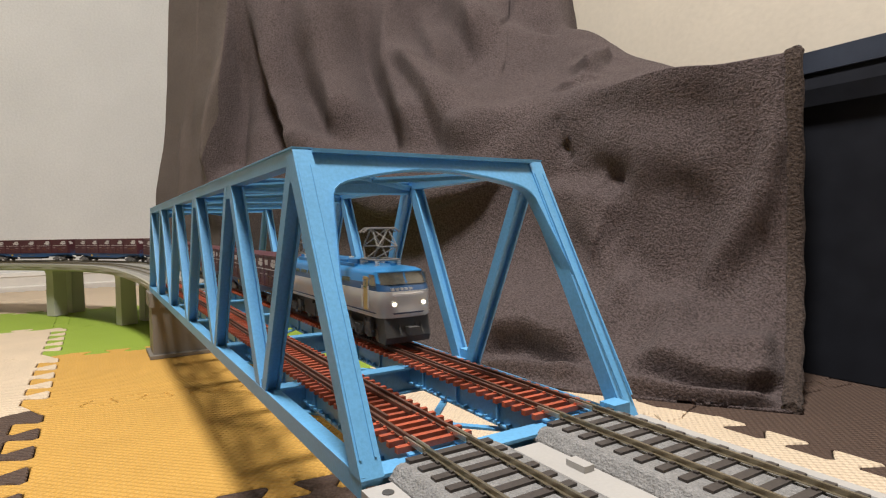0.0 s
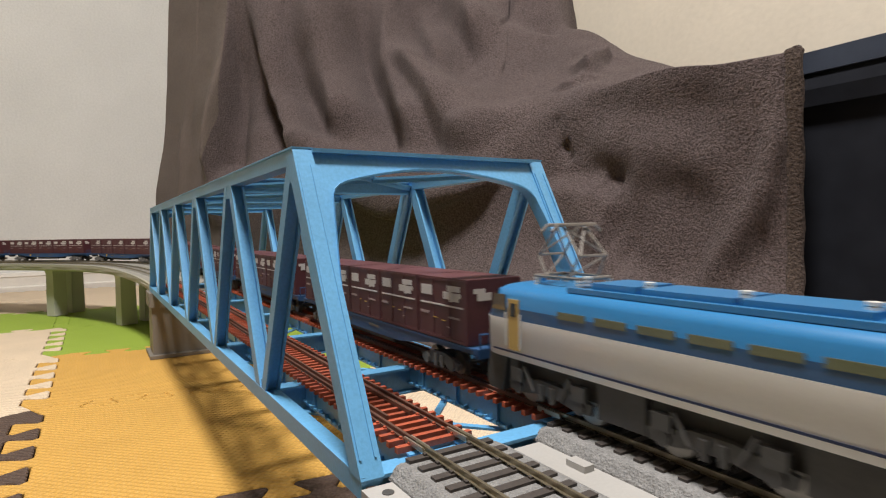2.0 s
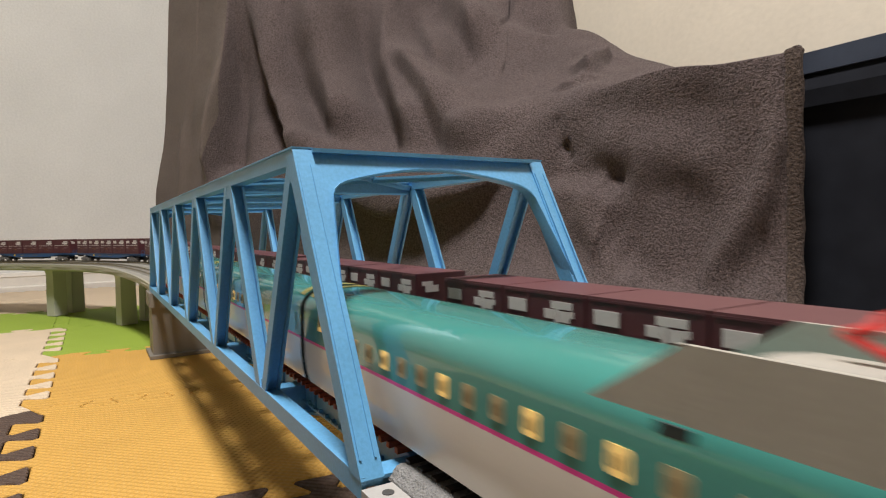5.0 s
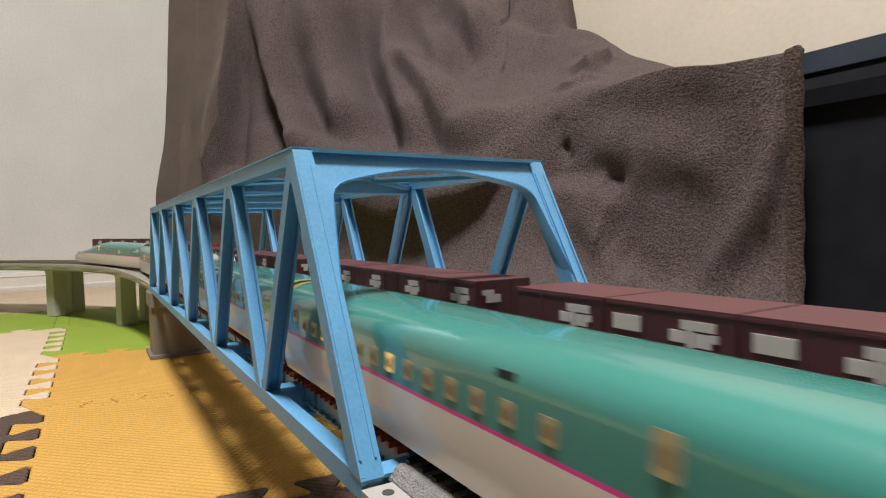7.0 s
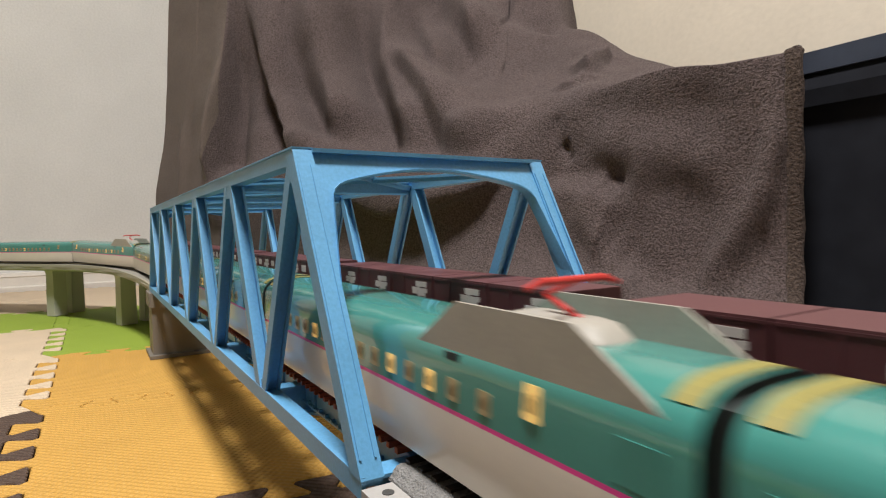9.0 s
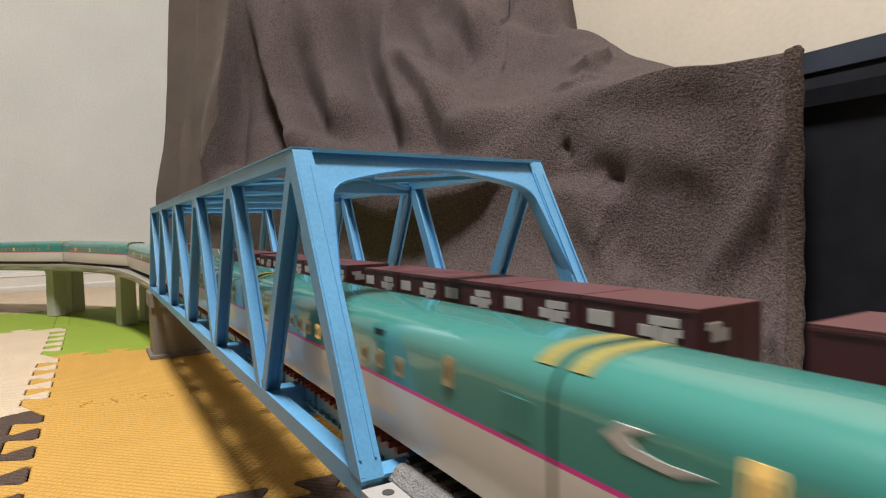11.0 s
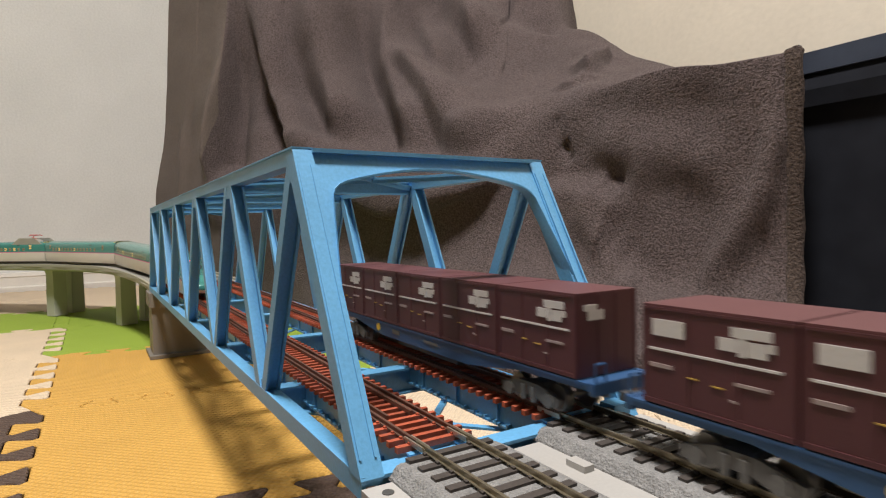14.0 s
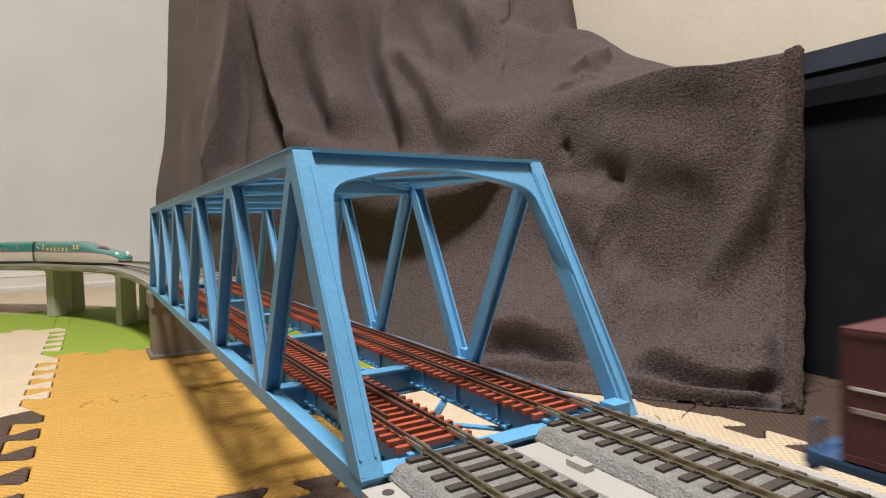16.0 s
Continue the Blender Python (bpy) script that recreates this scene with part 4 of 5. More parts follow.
def build_wagon(label, placards):
    w = thing("container_wagon", label, "model wagon", group="wagons of the freight train")
    for s in (-1, 1):
        bm = bmesh.new()
        prism(bm, [(-0.1250, 0.0168), (-0.1250, 0.0142), (-0.083, 0.0138), (-0.060, 0.0105), (-0.046, 0.0088), (0.046, 0.0088), (0.060, 0.0105), (0.083, 0.0138), (0.1250, 0.0142), (0.1250, 0.0168)], s * 0.0146 - 0.0007, s * 0.0146 + 0.0007, "y")
        sill = part("side_sill", bm, M_WAGON, w, "blue fish-bellied side sill")
        box_part("sill_flange", (-0.1225, 0.1225, s * 0.0152 - 0.0006, s * 0.0152 + 0.0006, 0.0160, 0.0169), M_WAGON, sill)
        box_part("end_beam", (s * 0.1240 - 0.0013, s * 0.1240 + 0.0013, -0.0150, 0.0150, 0.0125, 0.0170), M_WAGON, w)
    box_part("deck", (-0.1226, 0.1226, -0.0138, 0.0138, 0.0156, 0.0166), M_WAGON, w)
    box_part("centre_beam", (-0.110, 0.110, -0.003, 0.003, 0.0090, 0.0155), M_WAGON, w)
    for s in (-1, 1):
        bm = bmesh.new()
        x = s * 0.1245
        for y in (-0.0135, -0.0085):
            tube(bm, (x, y, 0.016), (x, y, 0.0235), 0.0004, 6)
        tube(bm, (x, -0.0135, 0.0235), (x, -0.0085, 0.0235), 0.0004, 6)
        part("end_rail", bm, M_WAGON, w)
        bm = bmesh.new()
        box(bm, min(s * 0.125, s * 0.1315), max(s * 0.125, s * 0.1315), -0.0022, 0.0022, 0.0095, 0.0125)
        box(bm, min(s * 0.1285, s * 0.1318), max(s * 0.1285, s * 0.1318), -0.0032, 0.0032, 0.0090, 0.0130)
        part("coupler", bm, M_UNDER, w)
    for x in (-0.0885, 0.0885):
        bogie(w, x, 0.0240, 0.0128, M_BOGIE)
    for s in (-1, 1):
        bm = bmesh.new()
        y = s * 0.0153
        tube(bm, (-s * -0.050, y, 0.0131), (-s * -0.050, y + s * 0.0003, 0.0131), 0.0023, 18)
        part("yellow_badge", bm, M_YELLOW, w)
        ya, yb = sorted((y, y + s * 0.0003))
        for x0, x1, za, zb in ((0.022, 0.031, 0.0118, 0.0142), (-0.02, -0.006, 0.0125, 0.0138)):
            xa, xb = sorted((s * x0, s * x1))
            box_part("lettering_bar", (xa, xb, ya, yb, za, zb), M_BOGIE, w)
        box_part("brake_gear", (-0.034, 0.030, s * 0.008 - 0.002, s * 0.008 + 0.002, 0.0045, 0.0092), M_UNDER, w)
    for k in range(5):
        c = part("container", CONT["shell"], None, w, "maroon container with white stripe")
        c.location = (-0.0944 + k * 0.0472, 0, 0.0172)
        names = ["roof", "ribs", "endmark-1", "endmark1"] + [n + t for t in ("near", "far") for n in ("stripe", "emblem", "caption", "handle")]
        if k >= placards:
            names += ["placardnear", "placardfar"]
        for n in names:
            ob = part(CONT[n].name.split(".")[0], CONT[n], None, c)
            if n == "ribs":
                ob["kind"] = "stuff"
    return w


def pantograph(parent, x, lean):
    """Diamond-frame pantograph, raised, on four insulators."""
    bm = bmesh.new()
    z0, z1, z2 = 0.0495, 0.0580, 0.0690
    r = 0.0005
    for y in (-0.008, 0.008):
        tube(bm, (x - 0.0125, y, z0), (x + 0.0125, y, z0), 0.0007, 6)
        for s in (-1, 1):
            tube(bm, (x + s * 0.006, y, z0), (x + s * 0.0115, y * 0.85, z1), r, 6)
            tube(bm, (x + s * 0.0115, y * 0.85, z1), (x + s * 0.0015, y * 0.7, z2), r, 6)
    for s in (-1, 1):
        tube(bm, (x + s * 0.0125, -0.008, z0), (x + s * 0.0125, 0.008, z0), 0.0007, 6)
        tube(bm, (x + s * 0.0115, -0.0068, z1), (x + s * 0.0115, 0.0068, z1), r, 6)
        tube(bm, (x + s * 0.0060, -0.008, z0), (x + s * 0.0115, 0.0068, z1), r * 0.8, 6)
        tube(bm, (x + s * 0.0115, -0.0068, z1), (x + s * 0.0015, 0.0056, z2), r * 0.8, 6)
        tube(bm, (x + s * 0.0115, 0.0068, z1), (x + s * 0.0015, -0.0056, z2), r * 0.8, 6)
    p = part("pantograph", bm, M_PANTO, parent, "grey diamond pantograph")
    bm = bmesh.new()
    for s in (-1, 1):
        tube(bm, (x + s * 0.0030, -0.0095, z2 + 0.0008), (x + s * 0.0030, 0.0095, z2 + 0.0008), 0.0007, 6)
        for t in (-1, 1):
            tube(bm, (x + s * 0.0030, t * 0.0095, z2 + 0.0008), (x + s * 0.0030, t * 0.0130, z2 - 0.0018), 0.0006, 6)
    for t in (-0.006, 0.006):
        tube(bm, (x - 0.003, t, z2 + 0.0004), (x + 0.003, t, z2 + 0.0004), 0.0005, 6)
    part("contact_bow", bm, M_PANTO, p)
    for s in (-1, 1):
        for y in (-0.0075, 0.0075):
            bm = bmesh.new()
            for k in range(3):
                tube(bm, (x + s * 0.0118, y, 0.0458 + k * 0.0012), (x + s * 0.0118, y, 0.0466 + k * 0.0012), 0.0015, 10)
            part("insulator", bm, M_INSUL, p)


def build_loco():
    w = thing("electric_locomotive", "sky blue, navy and grey electric locomotive with raised pantographs", "model locomotive")

    def shell(name, levels, material, label=""):
        bm = bmesh.new()
        loft(bm, [rounded_ring(*q) for q in levels])
        return part(name, bm, material, w, label, smooth=True)
    shell("lower_body", [(0.0122, 0.1080, 0.0168, 0.008), (0.0132, 0.1090, 0.0175, 0.009), (0.0300, 0.1094, 0.0176, 0.009)], M_LOCO_SIDE, "pale grey lower body")
    shell("band", [(0.0301, 0.1092, 0.0175, 0.009), (0.0352, 0.1064, 0.0175, 0.009)], M_LOCO_BAND, "navy blue body band")
    shell("upper_body", [(0.0352, 0.1064, 0.0174, 0.009), (0.0405, 0.1030, 0.0172, 0.009), (0.0428, 0.1030, 0.0162, 0.008), (0.0446, 0.1000, 0.0130, 0.006), (0.0457, 0.0960, 0.0085, 0.006), (0.0461, 0.0900, 0.0040, 0.003)], M_LOCO_ROOF, "sky blue roof and upper sides")
    for s in (-1, 1):
        ya, yb = sorted((s * 0.0174, s * 0.0178))
        box_part("stripe", (-0.1005, 0.1005, ya, yb, 0.0150, 0.0158), M_STRIPE, w)
        for k in range(7):
            x = -0.054 + k * 0.018
            box_part("side_window", (x - 0.0068, x + 0.0068, ya, yb, 0.0341, 0.0370), M_GRILLE, w)
        for x in (-0.0865, 0.0865):
            d = box_part("cab_door", (x - 0.0033, x + 0.0033, ya - 0.0001, yb + 0.0001, 0.0165, 0.0392), M_DOOR, w, "ochre cab door")
            box_part("door_window", (x - 0.0018, x + 0.0018, min(ya, yb) - 0.0003, max(ya, yb) + 0.0003, 0.0315, 0.0375), M_PANE, d)
            for t in (-1, 1):
                bm = bmesh.new()
                tube(bm, (x + t * 0.0046, s * 0.0182, 0.018), (x + t * 0.0046, s * 0.0182, 0.033), 0.0004, 6)
                part("handrail", bm, M_INSUL, w)
        for x in (-0.0975, 0.0975):
            e = 1 if x > 0 else -1
            bm = bmesh.new()
            prism(bm, [(e * 0.0916, 0.0337), (e * 0.1010, 0.0337), (e * 0.0992, 0.0410), (e * 0.0916, 0.0410)], ya, yb, "y")
            part("cab_window", bm, M_COCKPIT, w)
    for e in (-1, 1):
        # raked windscreen in two panes, brow above, nose band and lights
        for s in (-1, 1):
            bm = bmesh.new()
            grid = []
            for z, length in ((0.0345, 0.1068), (0.0378, 0.1049), (0.0405, 0.1032), (0.0422, 0.1032)):
                row = []
                for k in range(8):
                    y = 0.0005 + 0.0150 * k / 7
                    over = max(0.0, y - 0.0082)
                    x = length - 0.009 + math.sqrt(0.009 ** 2 - over ** 2)
                    row.append([bm.verts.new((e * (x + d), s * y, z)) for d in (0.0006, -0.0012)])
                grid.append(row)
            for lo, up in zip(grid, grid[1:]):
                for k in range(7):
                    for d in (0, 1):
                        bm.faces.new((lo[k][d], lo[k + 1][d], up[k + 1][d], up[k][d]))
            part("windscreen", bm, M_COCKPIT, w, smooth=True)
            bm = bmesh.new()
            tube(bm, (e * 0.1094, s * 0.0098, 0.0218), (e * 0.1106, s * 0.0098, 0.0218), 0.0010, 14)
            part("headlight", bm, M_LIGHT, w)
            bm = bmesh.new()
            tube(bm, (e * 0.1092, s * 0.0098, 0.0218), (e * 0.1101, s * 0.0098, 0.0218), 0.0021, 16)
            part("headlight_ring", bm, M_LOCO_SIDE, w)
        bm = bmesh.new()
        for y0 in (-0.011, -0.008, -0.005, -0.002, 0.001):
            xx = sorted((e * 0.1078, e * 0.1090))
            box(bm, xx[0], xx[1], y0, y0 + 0.0021, 0.0306, 0.0322)
        part("number_bar", bm, M_WHITE, w)
        bm = bmesh.new()
        xx = sorted((e * 0.1080, e * 0.1102))
        box(bm, xx[0], xx[1], -0.0102, 0.0102, 0.0268, 0.0284)
        soften(bm, 0.0004, 1)
        part("nose_trim", bm, M_WHITE, w)
        xx = sorted((e * 0.1084, e * 0.1098))
        box_part("nose_stripe", (xx[0], xx[1], -0.0100, 0.0100, 0.0150, 0.0158), M_STRIPE, w)
        bm = bmesh.new()
        tube(bm, (e * 0.090, 0, 0.0455), (e * 0.090, 0, 0.0478), 0.0022, 12)
        part("roof_horn", bm, M_LOCO_ROOF, w)
    for x, l, h in ((-0.042, 0.010, 0.0030), (-0.014, 0.016, 0.0026), (0.020, 0.016, 0.0026), (0.047, 0.008, 0.0034)):
        box_part("roof_hatch", (x - l, x + l, -0.0095, 0.0095, 0.0450, 0.0458 + h), M_LOCO_ROOF, w, bevel=0.0010)
    for s in (-1, 1):
        box_part("roof_walkway", (-0.060, 0.060, s * 0.0125 - 0.0012, s * 0.0125 + 0.0012, 0.0446, 0.0466), M_LOCO_ROOF, w)
    for x in (-0.058, -0.030, 0.003, 0.034, 0.058):
        bm = bmesh.new()
        for k in range(3):
            tube(bm, (x, -0.0050, 0.0470 + k * 0.0013), (x, -0.0050, 0.0479 + k * 0.0013), 0.0018, 10)
        part("insulator", bm, M_INSUL, w)
    # the body stands high over its bogies
    for ob in w.children:
        ob.scale.z, ob.location.z = 0.90, 0.0185 - 0.90 * 0.0122
    for x in (-0.0690, 0.0, 0.0690):
        bogie(w, x, 0.0340, 0.0148, M_UNDER, 0.0070, 0.0082)
    box_part("underframe", (-0.103, 0.103, -0.0120, 0.0120, 0.0095, 0.0186), M_UNDER, w)
    for x in (-0.034, 0.034):
        box_part("equipment_box", (x - 0.010, x + 0.010, -0.0150, 0.0150, 0.0055, 0.0182), M_UNDER, w, bevel=0.0006)
    for s in (-1, 1):
        for x in (-0.069, 0.0, 0.069):
            for dx in (-0.017, 0.017):
                box_part("spring_box", (x + dx - 0.0035, x + dx + 0.0035, s * 0.0158 - 0.0012, s * 0.0158 + 0.0012, 0.0098, 0.0150), M_UNDER, w, bevel=0.0005)
                bm = bmesh.new()
                tube(bm, (x + dx * 0.45, s * 0.0162, 0.0075), (x + dx * 0.75, s * 0.0162, 0.0165), 0.0009, 6)
                part("damper", bm, M_UNDER, w)
        box_part("footstep", (0.0855, 0.0905, s * 0.0155 - 0.001, s * 0.0155 + 0.001, 0.0060, 0.0185), M_UNDER, w)
        box_part("footstep", (-0.0905, -0.0855, s * 0.0155 - 0.001, s * 0.0155 + 0.001, 0.0060, 0.0185), M_UNDER, w)
    for e in (-1, 1):
        bm = bmesh.new()
        prism(bm, [(e * 0.094, 0.0186), (e * 0.1062, 0.0186), (e * 0.1088, 0.0070), (e * 0.1070, 0.0030), (e * 0.098, 0.0030)], -0.0150, 0.0150, "y")
        part("pilot", bm, M_UNDER, w, "dark grey snow plough pilot")
        bm = bmesh.new()
        box(bm, min(e * 0.104, e * 0.1165), max(e * 0.104, e * 0.1165), -0.0020, 0.0020, 0.0098, 0.0130)
        box(bm, min(e * 0.113, e * 0.1170), max(e * 0.113, e * 0.1170), -0.0034, 0.0034, 0.0092, 0.0136)
        part("coupler", bm, M_UNDER, w)
        bm = bmesh.new()
        for y in (-0.0055, 0.0055, 0.009):
            tube(bm, (e * 0.1065, y, 0.0150), (e * 0.1105, y, 0.0080), 0.0006, 6)
        part("brake_hose", bm, M_UNDER, w)
    for x, lean in ((-0.0715, 1), (0.0705, -1)):
        pantograph(w, x, lean)
    for ob in w.children:
        if ob.name.startswith("pantograph"):
            ob.location.z = 0.0026
    return w


def body_section(half, top, low, white=None, n=9):
    """Half outline of a bullet-train body from the foot up to the ridge, as (y, z, material)."""
    z_white = low + (top - low) * 0.450 if white is None else white
    z_pink = z_white + min(0.0012, (top - z_white) * 0.1)
    f1 = (z_white - low) / (top - low)
    side = [(half * 0.90, low), (half * (0.90 + 0.06 * min(1, f1 / 0.4)), low + (z_white - low) * 0.25), (half * (0.90 + 0.10 * min(1, f1 / 0.4)), low + (z_white - low) * 0.62), (half * (0.91 + 0.09 * min(1, f1 / 0.3)), z_white), (half * (0.912 + 0.087 * min(1, f1 / 0.3)), z_pink), (half * 0.996, low + (top - low) * 0.60), (half * 0.985, low + (top - low) * 0.74)]
    for k in range(1, n + 1):
        a = radians(90 * k / n)
        y = half * 0.985 * (math.cos(a) ** 0.60 if k < n else 0.0)
        z = low + (top - low) * (0.74 + 0.26 * math.sin(a) ** 0.90)
        side.append((y, z))
    return side


def bullet_shell(w, stations):
    """Lower (white), stripe (pink) and upper (teal) shells through stations (x, half width, low, top)."""
    secs = [(q[0], body_section(q[1], q[3], q[2], *q[4:])) for q in stations]
    for name, a, b, material, label in (("lower_body", 0, 3, M_SHINK_WHITE, "warm white lower body"), ("stripe", 3, 4, M_PINK, "pink stripe"), ("upper_body", 4, 99, M_TEAL, "teal green upper body")):
        bm = bmesh.new()
        for s in (-1, 1):
            cols = [[bm.verts.new((x, s * y, z)) for y, z in sec[a:b + 1]] for x, sec in secs]
            for p, q in zip(cols, cols[1:]):
                for k in range(len(p) - 1):
                    bm.faces.new((p[k], p[k + 1], q[k + 1], q[k]))
        bmesh.ops.remove_doubles(bm, verts=bm.verts[:], dist=1e-6)
        ob = part(name, bm, material, w, label, smooth=True)
    for x, sec in (secs[0], secs[-1]):
        if sec[-1][1] - sec[0][1] > 0.02:
            bm = bmesh.new()
            ring = [bm.verts.new((x, y, z)) for y, z in sec] + [bm.verts.new((x, -y, z)) for y, z in reversed(sec[:-1])]
            bm.faces.new(ring)
            part("end_wall", bm, M_RUBBER, w)
    return secs


BODY_HALF, BODY_TOP, BODY_LOW = 0.0196, 0.0455, 0.0028


M_SEAT = surface("brown_seat_plastic", (0.16, 0.10, 0.045), 0.6)
# windows with no lamp behind them, given a faint glow of their own
M_WINDOW_UNLIT = glow("unlit_window_glow", (0.22, 0.17, 0.085), 0.35)


def make_window(lit, tall):
    """A window with its corners cut and the seat backs showing in it."""
    w, h, c = 0.0026, (0.0041 if tall else 0.0030), 0.0006
    bm = bmesh.new()
    prism(bm, [(-w, -h + c), (-w + c, -h), (w - c, -h), (w, -h + c), (w, h - c), (w - c, h), (-w + c, h), (-w, h - c)], -0.0003, 0.0003, "y")
    n = len(bm.faces)
    for x0, x1, top in ((-0.0018, -0.0012, 0.45), (-0.0003, 0.0003, 0.25), (0.0011, 0.0017, 0.55)):
        box(bm, x0, x1, -0.0005, 0.0005, -h * 0.52, h * top)
    for f in bm.faces[:][n:]:
        f.material_index = 1
    return mesh_of("window", bm, [M_WINDOW_LIT if lit else M_WINDOW_UNLIT, M_SEAT])


WINDOWS = {(lit, tall): make_window(lit, tall) for lit in (True, False) for tall in (True, False)}


def add_windows(w, xs, seed, lit=0.10, tall=False):
    r = random.Random(seed)
    for s in (-1, 1):
        for x in xs:
            ob = part("window", WINDOWS[r.random() < lit, tall], None, w)
            ob.location = (x, s * BODY_HALF * (0.988 if tall else 0.9955), 0.0333 if tall else 0.0288)
            ob.rotation_euler = (s * radians(6 if tall else 3), 0, 0)


def bullet_under(w, x0, x1, bogies):
    box_part("underframe", (x0, x1, -0.0150, 0.0150, 0.0020, 0.0060), M_UNDER, w)
    for x in bogies:
        bogie(w, x, 0.0290, 0.0130, M_UNDER, 0.0050, 0.0048)


def bullet_ends(w, ends):
    """Black gangway at each coupled end and the yellow-green band on the roof's edge."""
    for x, s in ends:
        box_part("gangway", (min(x, x + s * 0.0035), max(x, x + s * 0.0035), -0.0140, 0.0140, 0.006, 0.042), M_RUBBER, w)
        xa, xb = sorted((x - s * 0.0015, x - s * 0.0075))
        bm = bmesh.new()
        rings = []
        for x_ in (xa, xb):
            sec = [q for q in body_section(BODY_HALF + 0.00025, BODY_TOP + 0.00025, BODY_LOW) if q[1] > 0.0412]
            rings.append([(x_, y, z) for y, z in sec] + [(x_, -y, z) for y, z in reversed(sec[:-1])])
        made = [[bm.verts.new(p) for p in r] for r in rings]
        for k in range(len(made[0]) - 1):
            bm.faces.new((made[0][k], made[0][k + 1], made[1][k + 1], made[1][k]))
        part("roof_band", bm, M_GOLD, w, "yellow-green roof band")


CAR_HALF = 0.1356


def build_coach(label, seed, panto):
    w = thing("bullet_train_car", label, "model train car", group="cars of the bullet train")
    bullet_shell(w, [(-CAR_HALF, BODY_HALF, BODY_LOW, BODY_TOP), (-CAR_HALF + 0.002, BODY_HALF, BODY_LOW, BODY_TOP), (0, BODY_HALF, BODY_LOW, BODY_TOP), (CAR_HALF - 0.002, BODY_HALF, BODY_LOW, BODY_TOP), (CAR_HALF, BODY_HALF, BODY_LOW, BODY_TOP)])
    last = 0.0765 if panto else 0.0654
    add_windows(w, [last] + [last - 0.0145 - 0.0125 * k for k in range(13)], seed, 0.15)
    add_windows(w, [-0.1124, 0.0948], seed, 0.5, True)
    for s in (-1, 1):
        for x in (-0.124, 0.124):
            ya, yb = sorted((s * 0.0193, s * 0.0197))
            box_part("door", (x - 0.0050, x + 0.0050, ya, yb, 0.0245, 0.0335), M_TEAL, w)
        ya, yb = sorted((s * 0.0184, s * 0.0192))
        box_part("destination_sign", (last - 0.0190, last - 0.0120, ya, yb, 0.0366, 0.0386), M_RUBBER, w)
    bullet_under(w, -0.130, 0.130, (-0.098, 0.098))
    bullet_ends(w, ((-CAR_HALF, -1), (CAR_HALF, 1)))
    if panto:
        for s in (-1, 1):
            bm = bmesh.new()
            prism(bm, [(0.040, 0.0385), (0.062, 0.0525), (0.106, 0.0525), (0.1290, 0.0385)], s * 0.0178 - 0.0006, s * 0.0178 + 0.0006, "y")
            soften(bm, 0.0003, 1)
            part("noise_screen", bm, M_SCREEN, w, "grey trapezoid noise screen")
        bm = bmesh.new()
        loft(bm, [rounded_ring(0.0455, 0.020, 0.0080, 0.006), rounded_ring(0.0490, 0.017, 0.0060, 0.005), rounded_ring(0.0500, 0.012, 0.0040, 0.003)])
        fair = part("fairing", bm, M_SCREEN, w, smooth=True)
        fair.location.x = 0.083
        bm = bmesh.new()
        tube(bm, (0.090, 0, 0.0495), (0.078, 0, 0.0545), 0.0009, 8)
        tube(bm, (0.078, 0, 0.0545), (0.088, 0, 0.0585), 0.0007, 8)
        tube(bm, (0.088, -0.0110, 0.0590), (0.088, 0.0110, 0.0590), 0.0010, 8)
        for s in (-1, 1):
            tube(bm, (0.088, s * 0.0110, 0.0590), (0.088, s * 0.0150, 0.0575), 0.0008, 8)
        part("pantograph", bm, M_RED_PANTO, w, "red single-arm pantograph")
    return w


def nose_shape(t):
    """Half width, foot, ridge and height of the white at t along the nose, 0 at its root and 1 at its tip."""
    def through_knots(*v):
        return lerp_path([Vector((q, 0, 0)) for q in v], t).x
    half = BODY_HALF * through_knots(1.0, 1.0, 1.0, 0.995, 0.985, 0.965, 0.935, 0.88, 0.70)
    top = through_knots(BODY_TOP, 0.0449, 0.0425, 0.0385, 0.0335, 0.0295, 0.0263, 0.0234, 0.0170)
    low = BODY_LOW + 0.0030 * max(0.0, (t - 0.86) / 0.14) ** 2
    white = max(low + 0.0002, through_knots(0.0220, 0.0221, 0.0220, 0.0220, 0.0217, 0.0210, 0.0198, 0.0165, 0.0112))
    return half, low, top, min(white, top - 0.003)


NOSE_TIP = 0.1530


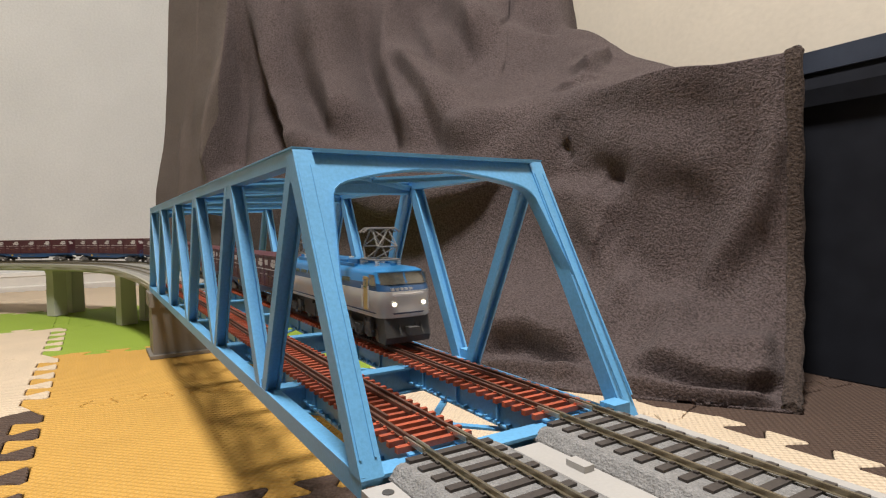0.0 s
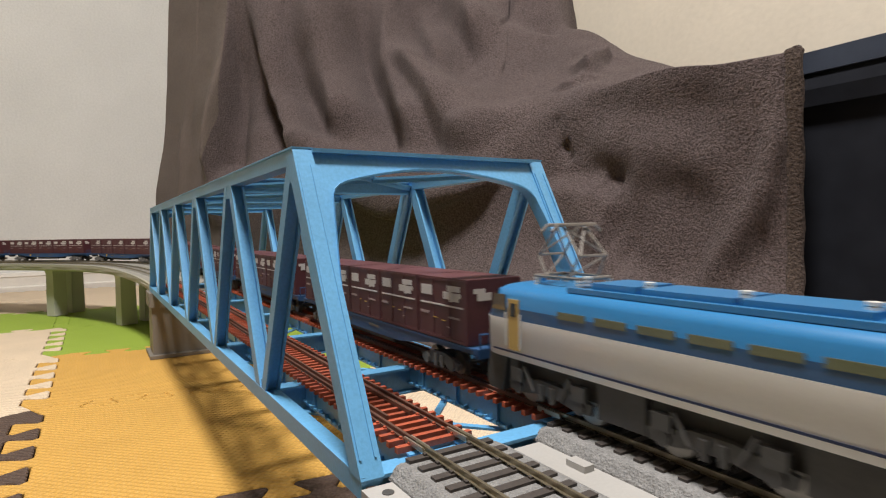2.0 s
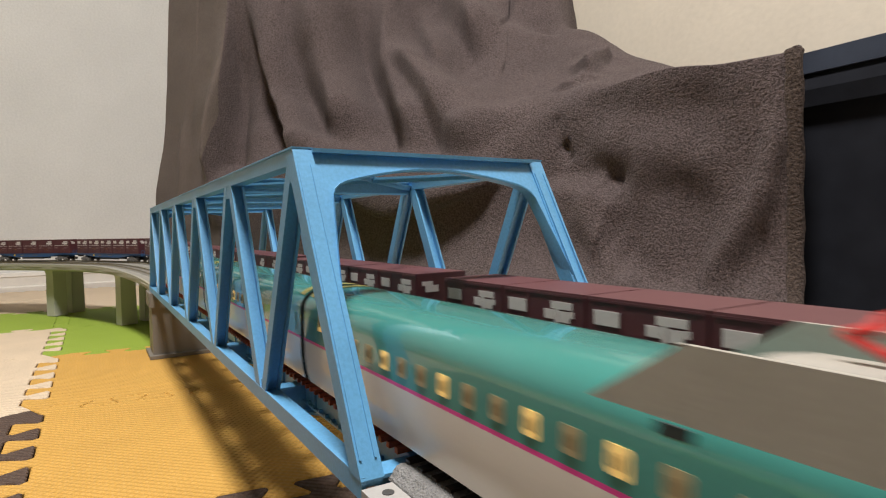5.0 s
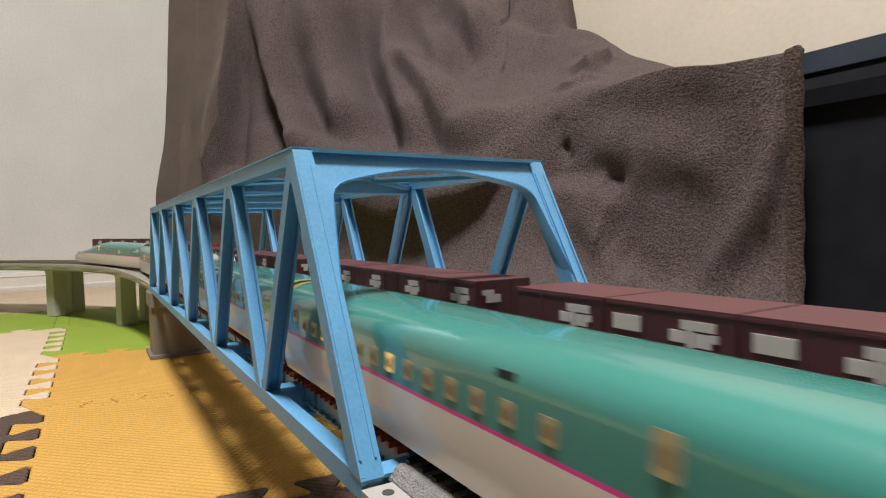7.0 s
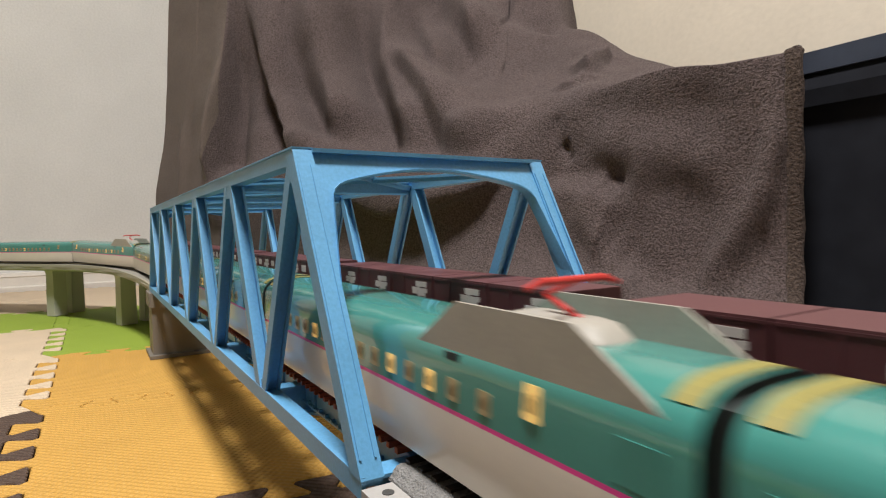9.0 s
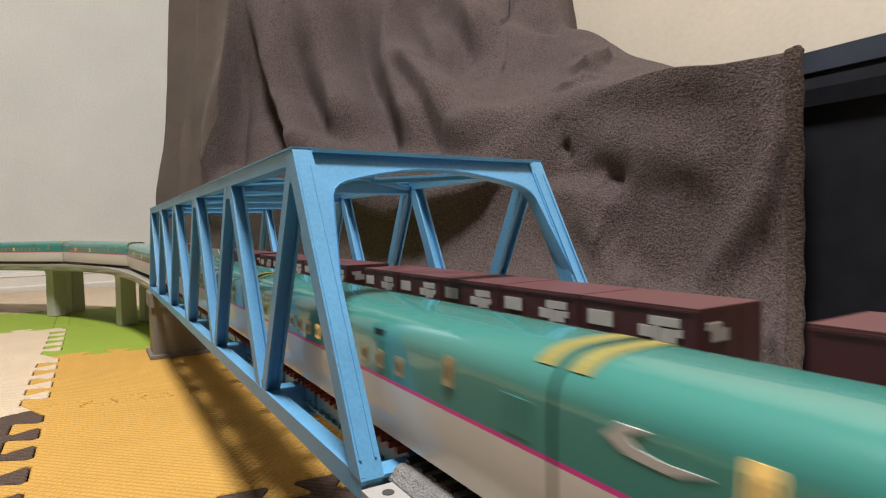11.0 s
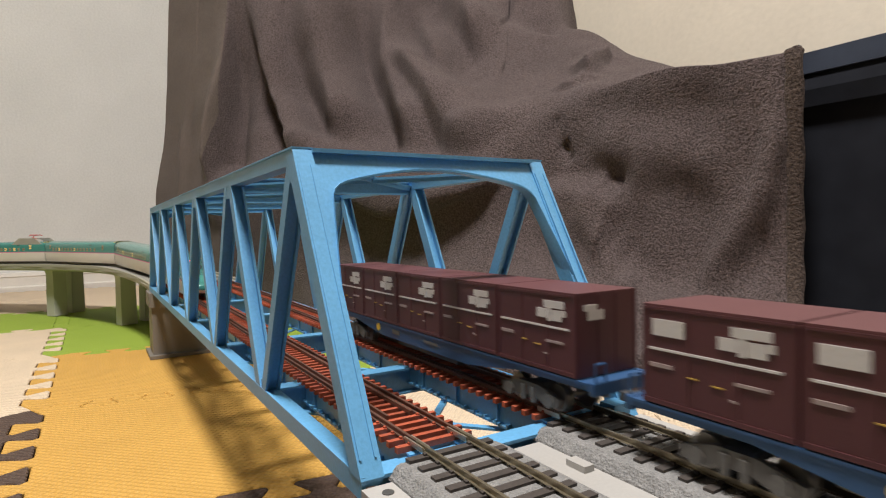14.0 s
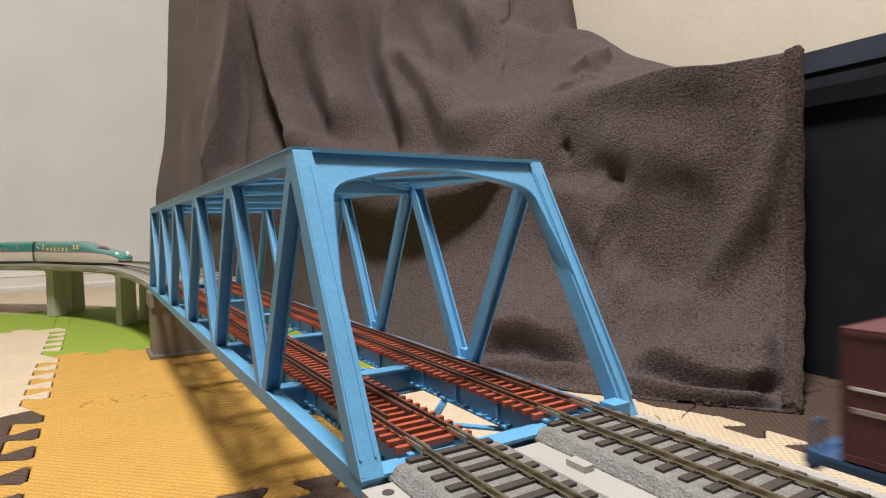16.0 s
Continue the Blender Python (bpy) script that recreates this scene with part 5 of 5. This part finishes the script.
def build_nose_car(label, lit_red):
    """End car: nose towards +x, coupled end towards -x."""
    w = thing("bullet_train_end_car", label, "model train car", group="cars of the bullet train")
    x0, x1 = -0.1617, NOSE_TIP
    st = [(x0, BODY_HALF, BODY_LOW, BODY_TOP), (x0 + 0.002, BODY_HALF, BODY_LOW, BODY_TOP), (-0.02, BODY_HALF, BODY_LOW, BODY_TOP)]
    for k in range(1, 37):
        t = k / 36
        st.append((-0.02 + (x1 + 0.02) * t, *nose_shape(t)))
    bullet_shell(w, st)
    # rounded tip
    half, low, top, _ = nose_shape(1.0)
    bm = bmesh.new()
    loft(bm, [[(x1 + dx, half * f * math.copysign(abs(math.cos(m)) ** 0.7, math.cos(m)), (low + top) / 2 + (top - low) / 2 * f * math.copysign(abs(math.sin(m)) ** 0.7, math.sin(m))) for m in (math.tau * k / 20 for k in range(20))]
              for dx, f in ((-0.0012, 1.0), (0.0006, 0.985), (0.0030, 0.87), (0.0048, 0.66), (0.0058, 0.34))])
    for f in bm.faces:
        f.material_index = 1 if f.calc_center_median().z < 0.0098 else 0
    part("nose_cap", bm, [M_TEAL, M_SHINK_WHITE], w, smooth=True)
    # cockpit canopy
    bm = bmesh.new()
    rings = []
    for k in range(11):
        t = k / 10
        x = 0.056 + 0.044 * t
        f = math.sin(math.pi * (0.04 + 0.92 * t)) ** 0.7
        ground = nose_shape((x + 0.02) / (x1 + 0.02))[2]
        rings.append([(x, 0.0125 * f * math.cos(a), ground - 0.0070 + (0.0062 + 0.0052 * f) * max(0.02, math.sin(a)) ** 0.8) for a in (math.pi * m / 12 for m in range(13))])
    made = [[bm.verts.new(p) for p in r] for r in rings]
    for p, q in zip(made, made[1:]):
        for m in range(12):
            bm.faces.new((p[m], p[m + 1], q[m + 1], q[m]))
    part("cockpit_glass", bm, M_COCKPIT, w, "dark tinted cockpit glass", smooth=True)
    for s in (-1, 1):
        bm = bmesh.new()
        loft(bm, [rounded_ring(z, 0.0026 * f, 0.0011 * f, 0.0010 * f) for z, f in ((0, 1.0), (0.0012, 0.8), (0.0018, 0.3))])
        h = part("headlight", bm, M_HEAD_COOL if lit_red else M_PANE, w, "headlight lens in the nose", smooth=True)
        h.location, h.rotation_euler = (0.1425, s * 0.0100, 0.0212), (radians(-26 * s), radians(22), radians(-10 * s))
        bm = bmesh.new()
        tube(bm, (0.0725, s * 0.0022, 0.0384), (0.0755, s * 0.0022, 0.0380), 0.00045, 8)
        part("tail_light", bm, M_TAIL if lit_red else M_RUBBER, w)
    add_windows(w, [-0.1007 + 0.0156 * k for k in range(6)], 77, 1.1 if lit_red else 0.4)
    add_windows(w, [-0.1175, 0.0050, 0.0180], 3, 1.1 if lit_red else 0.3, True)
    for s in (-1, 1):
        ya, yb = sorted((s * 0.0193, s * 0.0197))
        box_part("door", (-0.1225, -0.1125, ya, yb, 0.0245, 0.0285), M_TEAL, w)
        bm = bmesh.new()
        prism(bm, [(-0.1480, 0.0330), (-0.1430, 0.0305), (-0.1330, 0.0300), (-0.1260, 0.0322), (-0.1340, 0.0318), (-0.1400, 0.0325), (-0.1420, 0.0345), (-0.1380, 0.0362), (-0.1440, 0.0360)], s * 0.0193 - 0.0003, s * 0.0193 + 0.0003, "y")
        part("emblem", bm, M_WHITE, w)
    bullet_under(w, -0.142, 0.085, (-0.1120, 0.0750))
    bullet_ends(w, ((x0, -1),))
    return w


M_HEAD_COOL = glow("cool_headlight", (0.62, 1.0, 0.86), 1.7)

WAGON_PITCH, CAR_PITCH = 0.2643, 0.2770
FREIGHT_V, BULLET_V = 0.1600, 0.2945
FREIGHT_TAIL = -WAGON_PITCH - FREIGHT_V * 13.76      # rear of the last containers at 0 s
BULLET_GAP = -1.1105 + 6.4 * BULLET_V + 0.320           # gap behind the leading bullet car at 0 s


def car_pose(s, y_track, base, flip):
    a, _ = along(s - base, y_track)
    b, _ = along(s + base, y_track)
    m = (a + b) / 2
    return Matrix.Translation((m.x, m.y, RAIL_Z + m.z)) @ Matrix.Rotation(math.atan2(b.y - a.y, b.x - a.x) + (math.pi if flip else 0), 4, "Z") @ Matrix.Rotation((1 if flip else -1) * math.atan2(b.z - a.z, (b - a).xy.length), 4, "Y")


def build_trains():
    made = []
    plain = build_wagon("blue container wagon with five maroon containers", 5)
    mixed = build_wagon("blue container wagon with maroon containers, four of them placarded", 1)
    full = build_wagon("blue container wagon with five placarded maroon containers", 0)
    for k in range(8):
        ob = {0: plain, 5: mixed, 1: full}.get(k) or copy_thing(plain if k in (3, 4) else full, Matrix())
        made.append((ob, FREIGHT_TAIL + 0.118 + k * WAGON_PITCH, FREIGHT_V, Y2, 0.0885, False))
    made.append((build_loco(), FREIGHT_TAIL + 8 * WAGON_PITCH + 0.0945, FREIGHT_V, Y2, 0.069, False))
    coach = build_coach("teal green and white bullet train coach with lit windows", 5, False)
    screened = build_coach("teal green bullet train coach with grey screens and red pantograph", 9, True)
    used = set()
    for k in range(1, 9):
        src = screened if k in (2, 6) else coach
        ob = copy_thing(src, Matrix()) if src in used else src
        used.add(src)
        made.append((ob, BULLET_GAP + (k - 0.5) * CAR_PITCH, -BULLET_V, Y1, 0.098, False))
    lead = build_nose_car("teal green bullet train end car, long nose leading", False)
    made.append((lead, BULLET_GAP - 0.0015 - 0.1617, -BULLET_V, Y1, 0.094, True))
    tail = build_nose_car("teal green bullet train end car, long nose trailing with red lamps", True)
    made.append((tail, BULLET_GAP + 8 * CAR_PITCH - 0.0015 + 0.1617, -BULLET_V, Y1, 0.094, False))
    return made


TRAINS = build_trains()


def motions():
    for ob, s0, v, y_track, base, flip in TRAINS:
        late = 0.0038 if v < 0 else 0.0      # the bullet train gains a little speed towards the end
        walk(ob, [(0.25 * i, car_pose(s0 + v * 0.25 * i - late * max(0.0, 0.25 * i - 11.25), y_track, base, flip)) for i in range(65)])


motions()
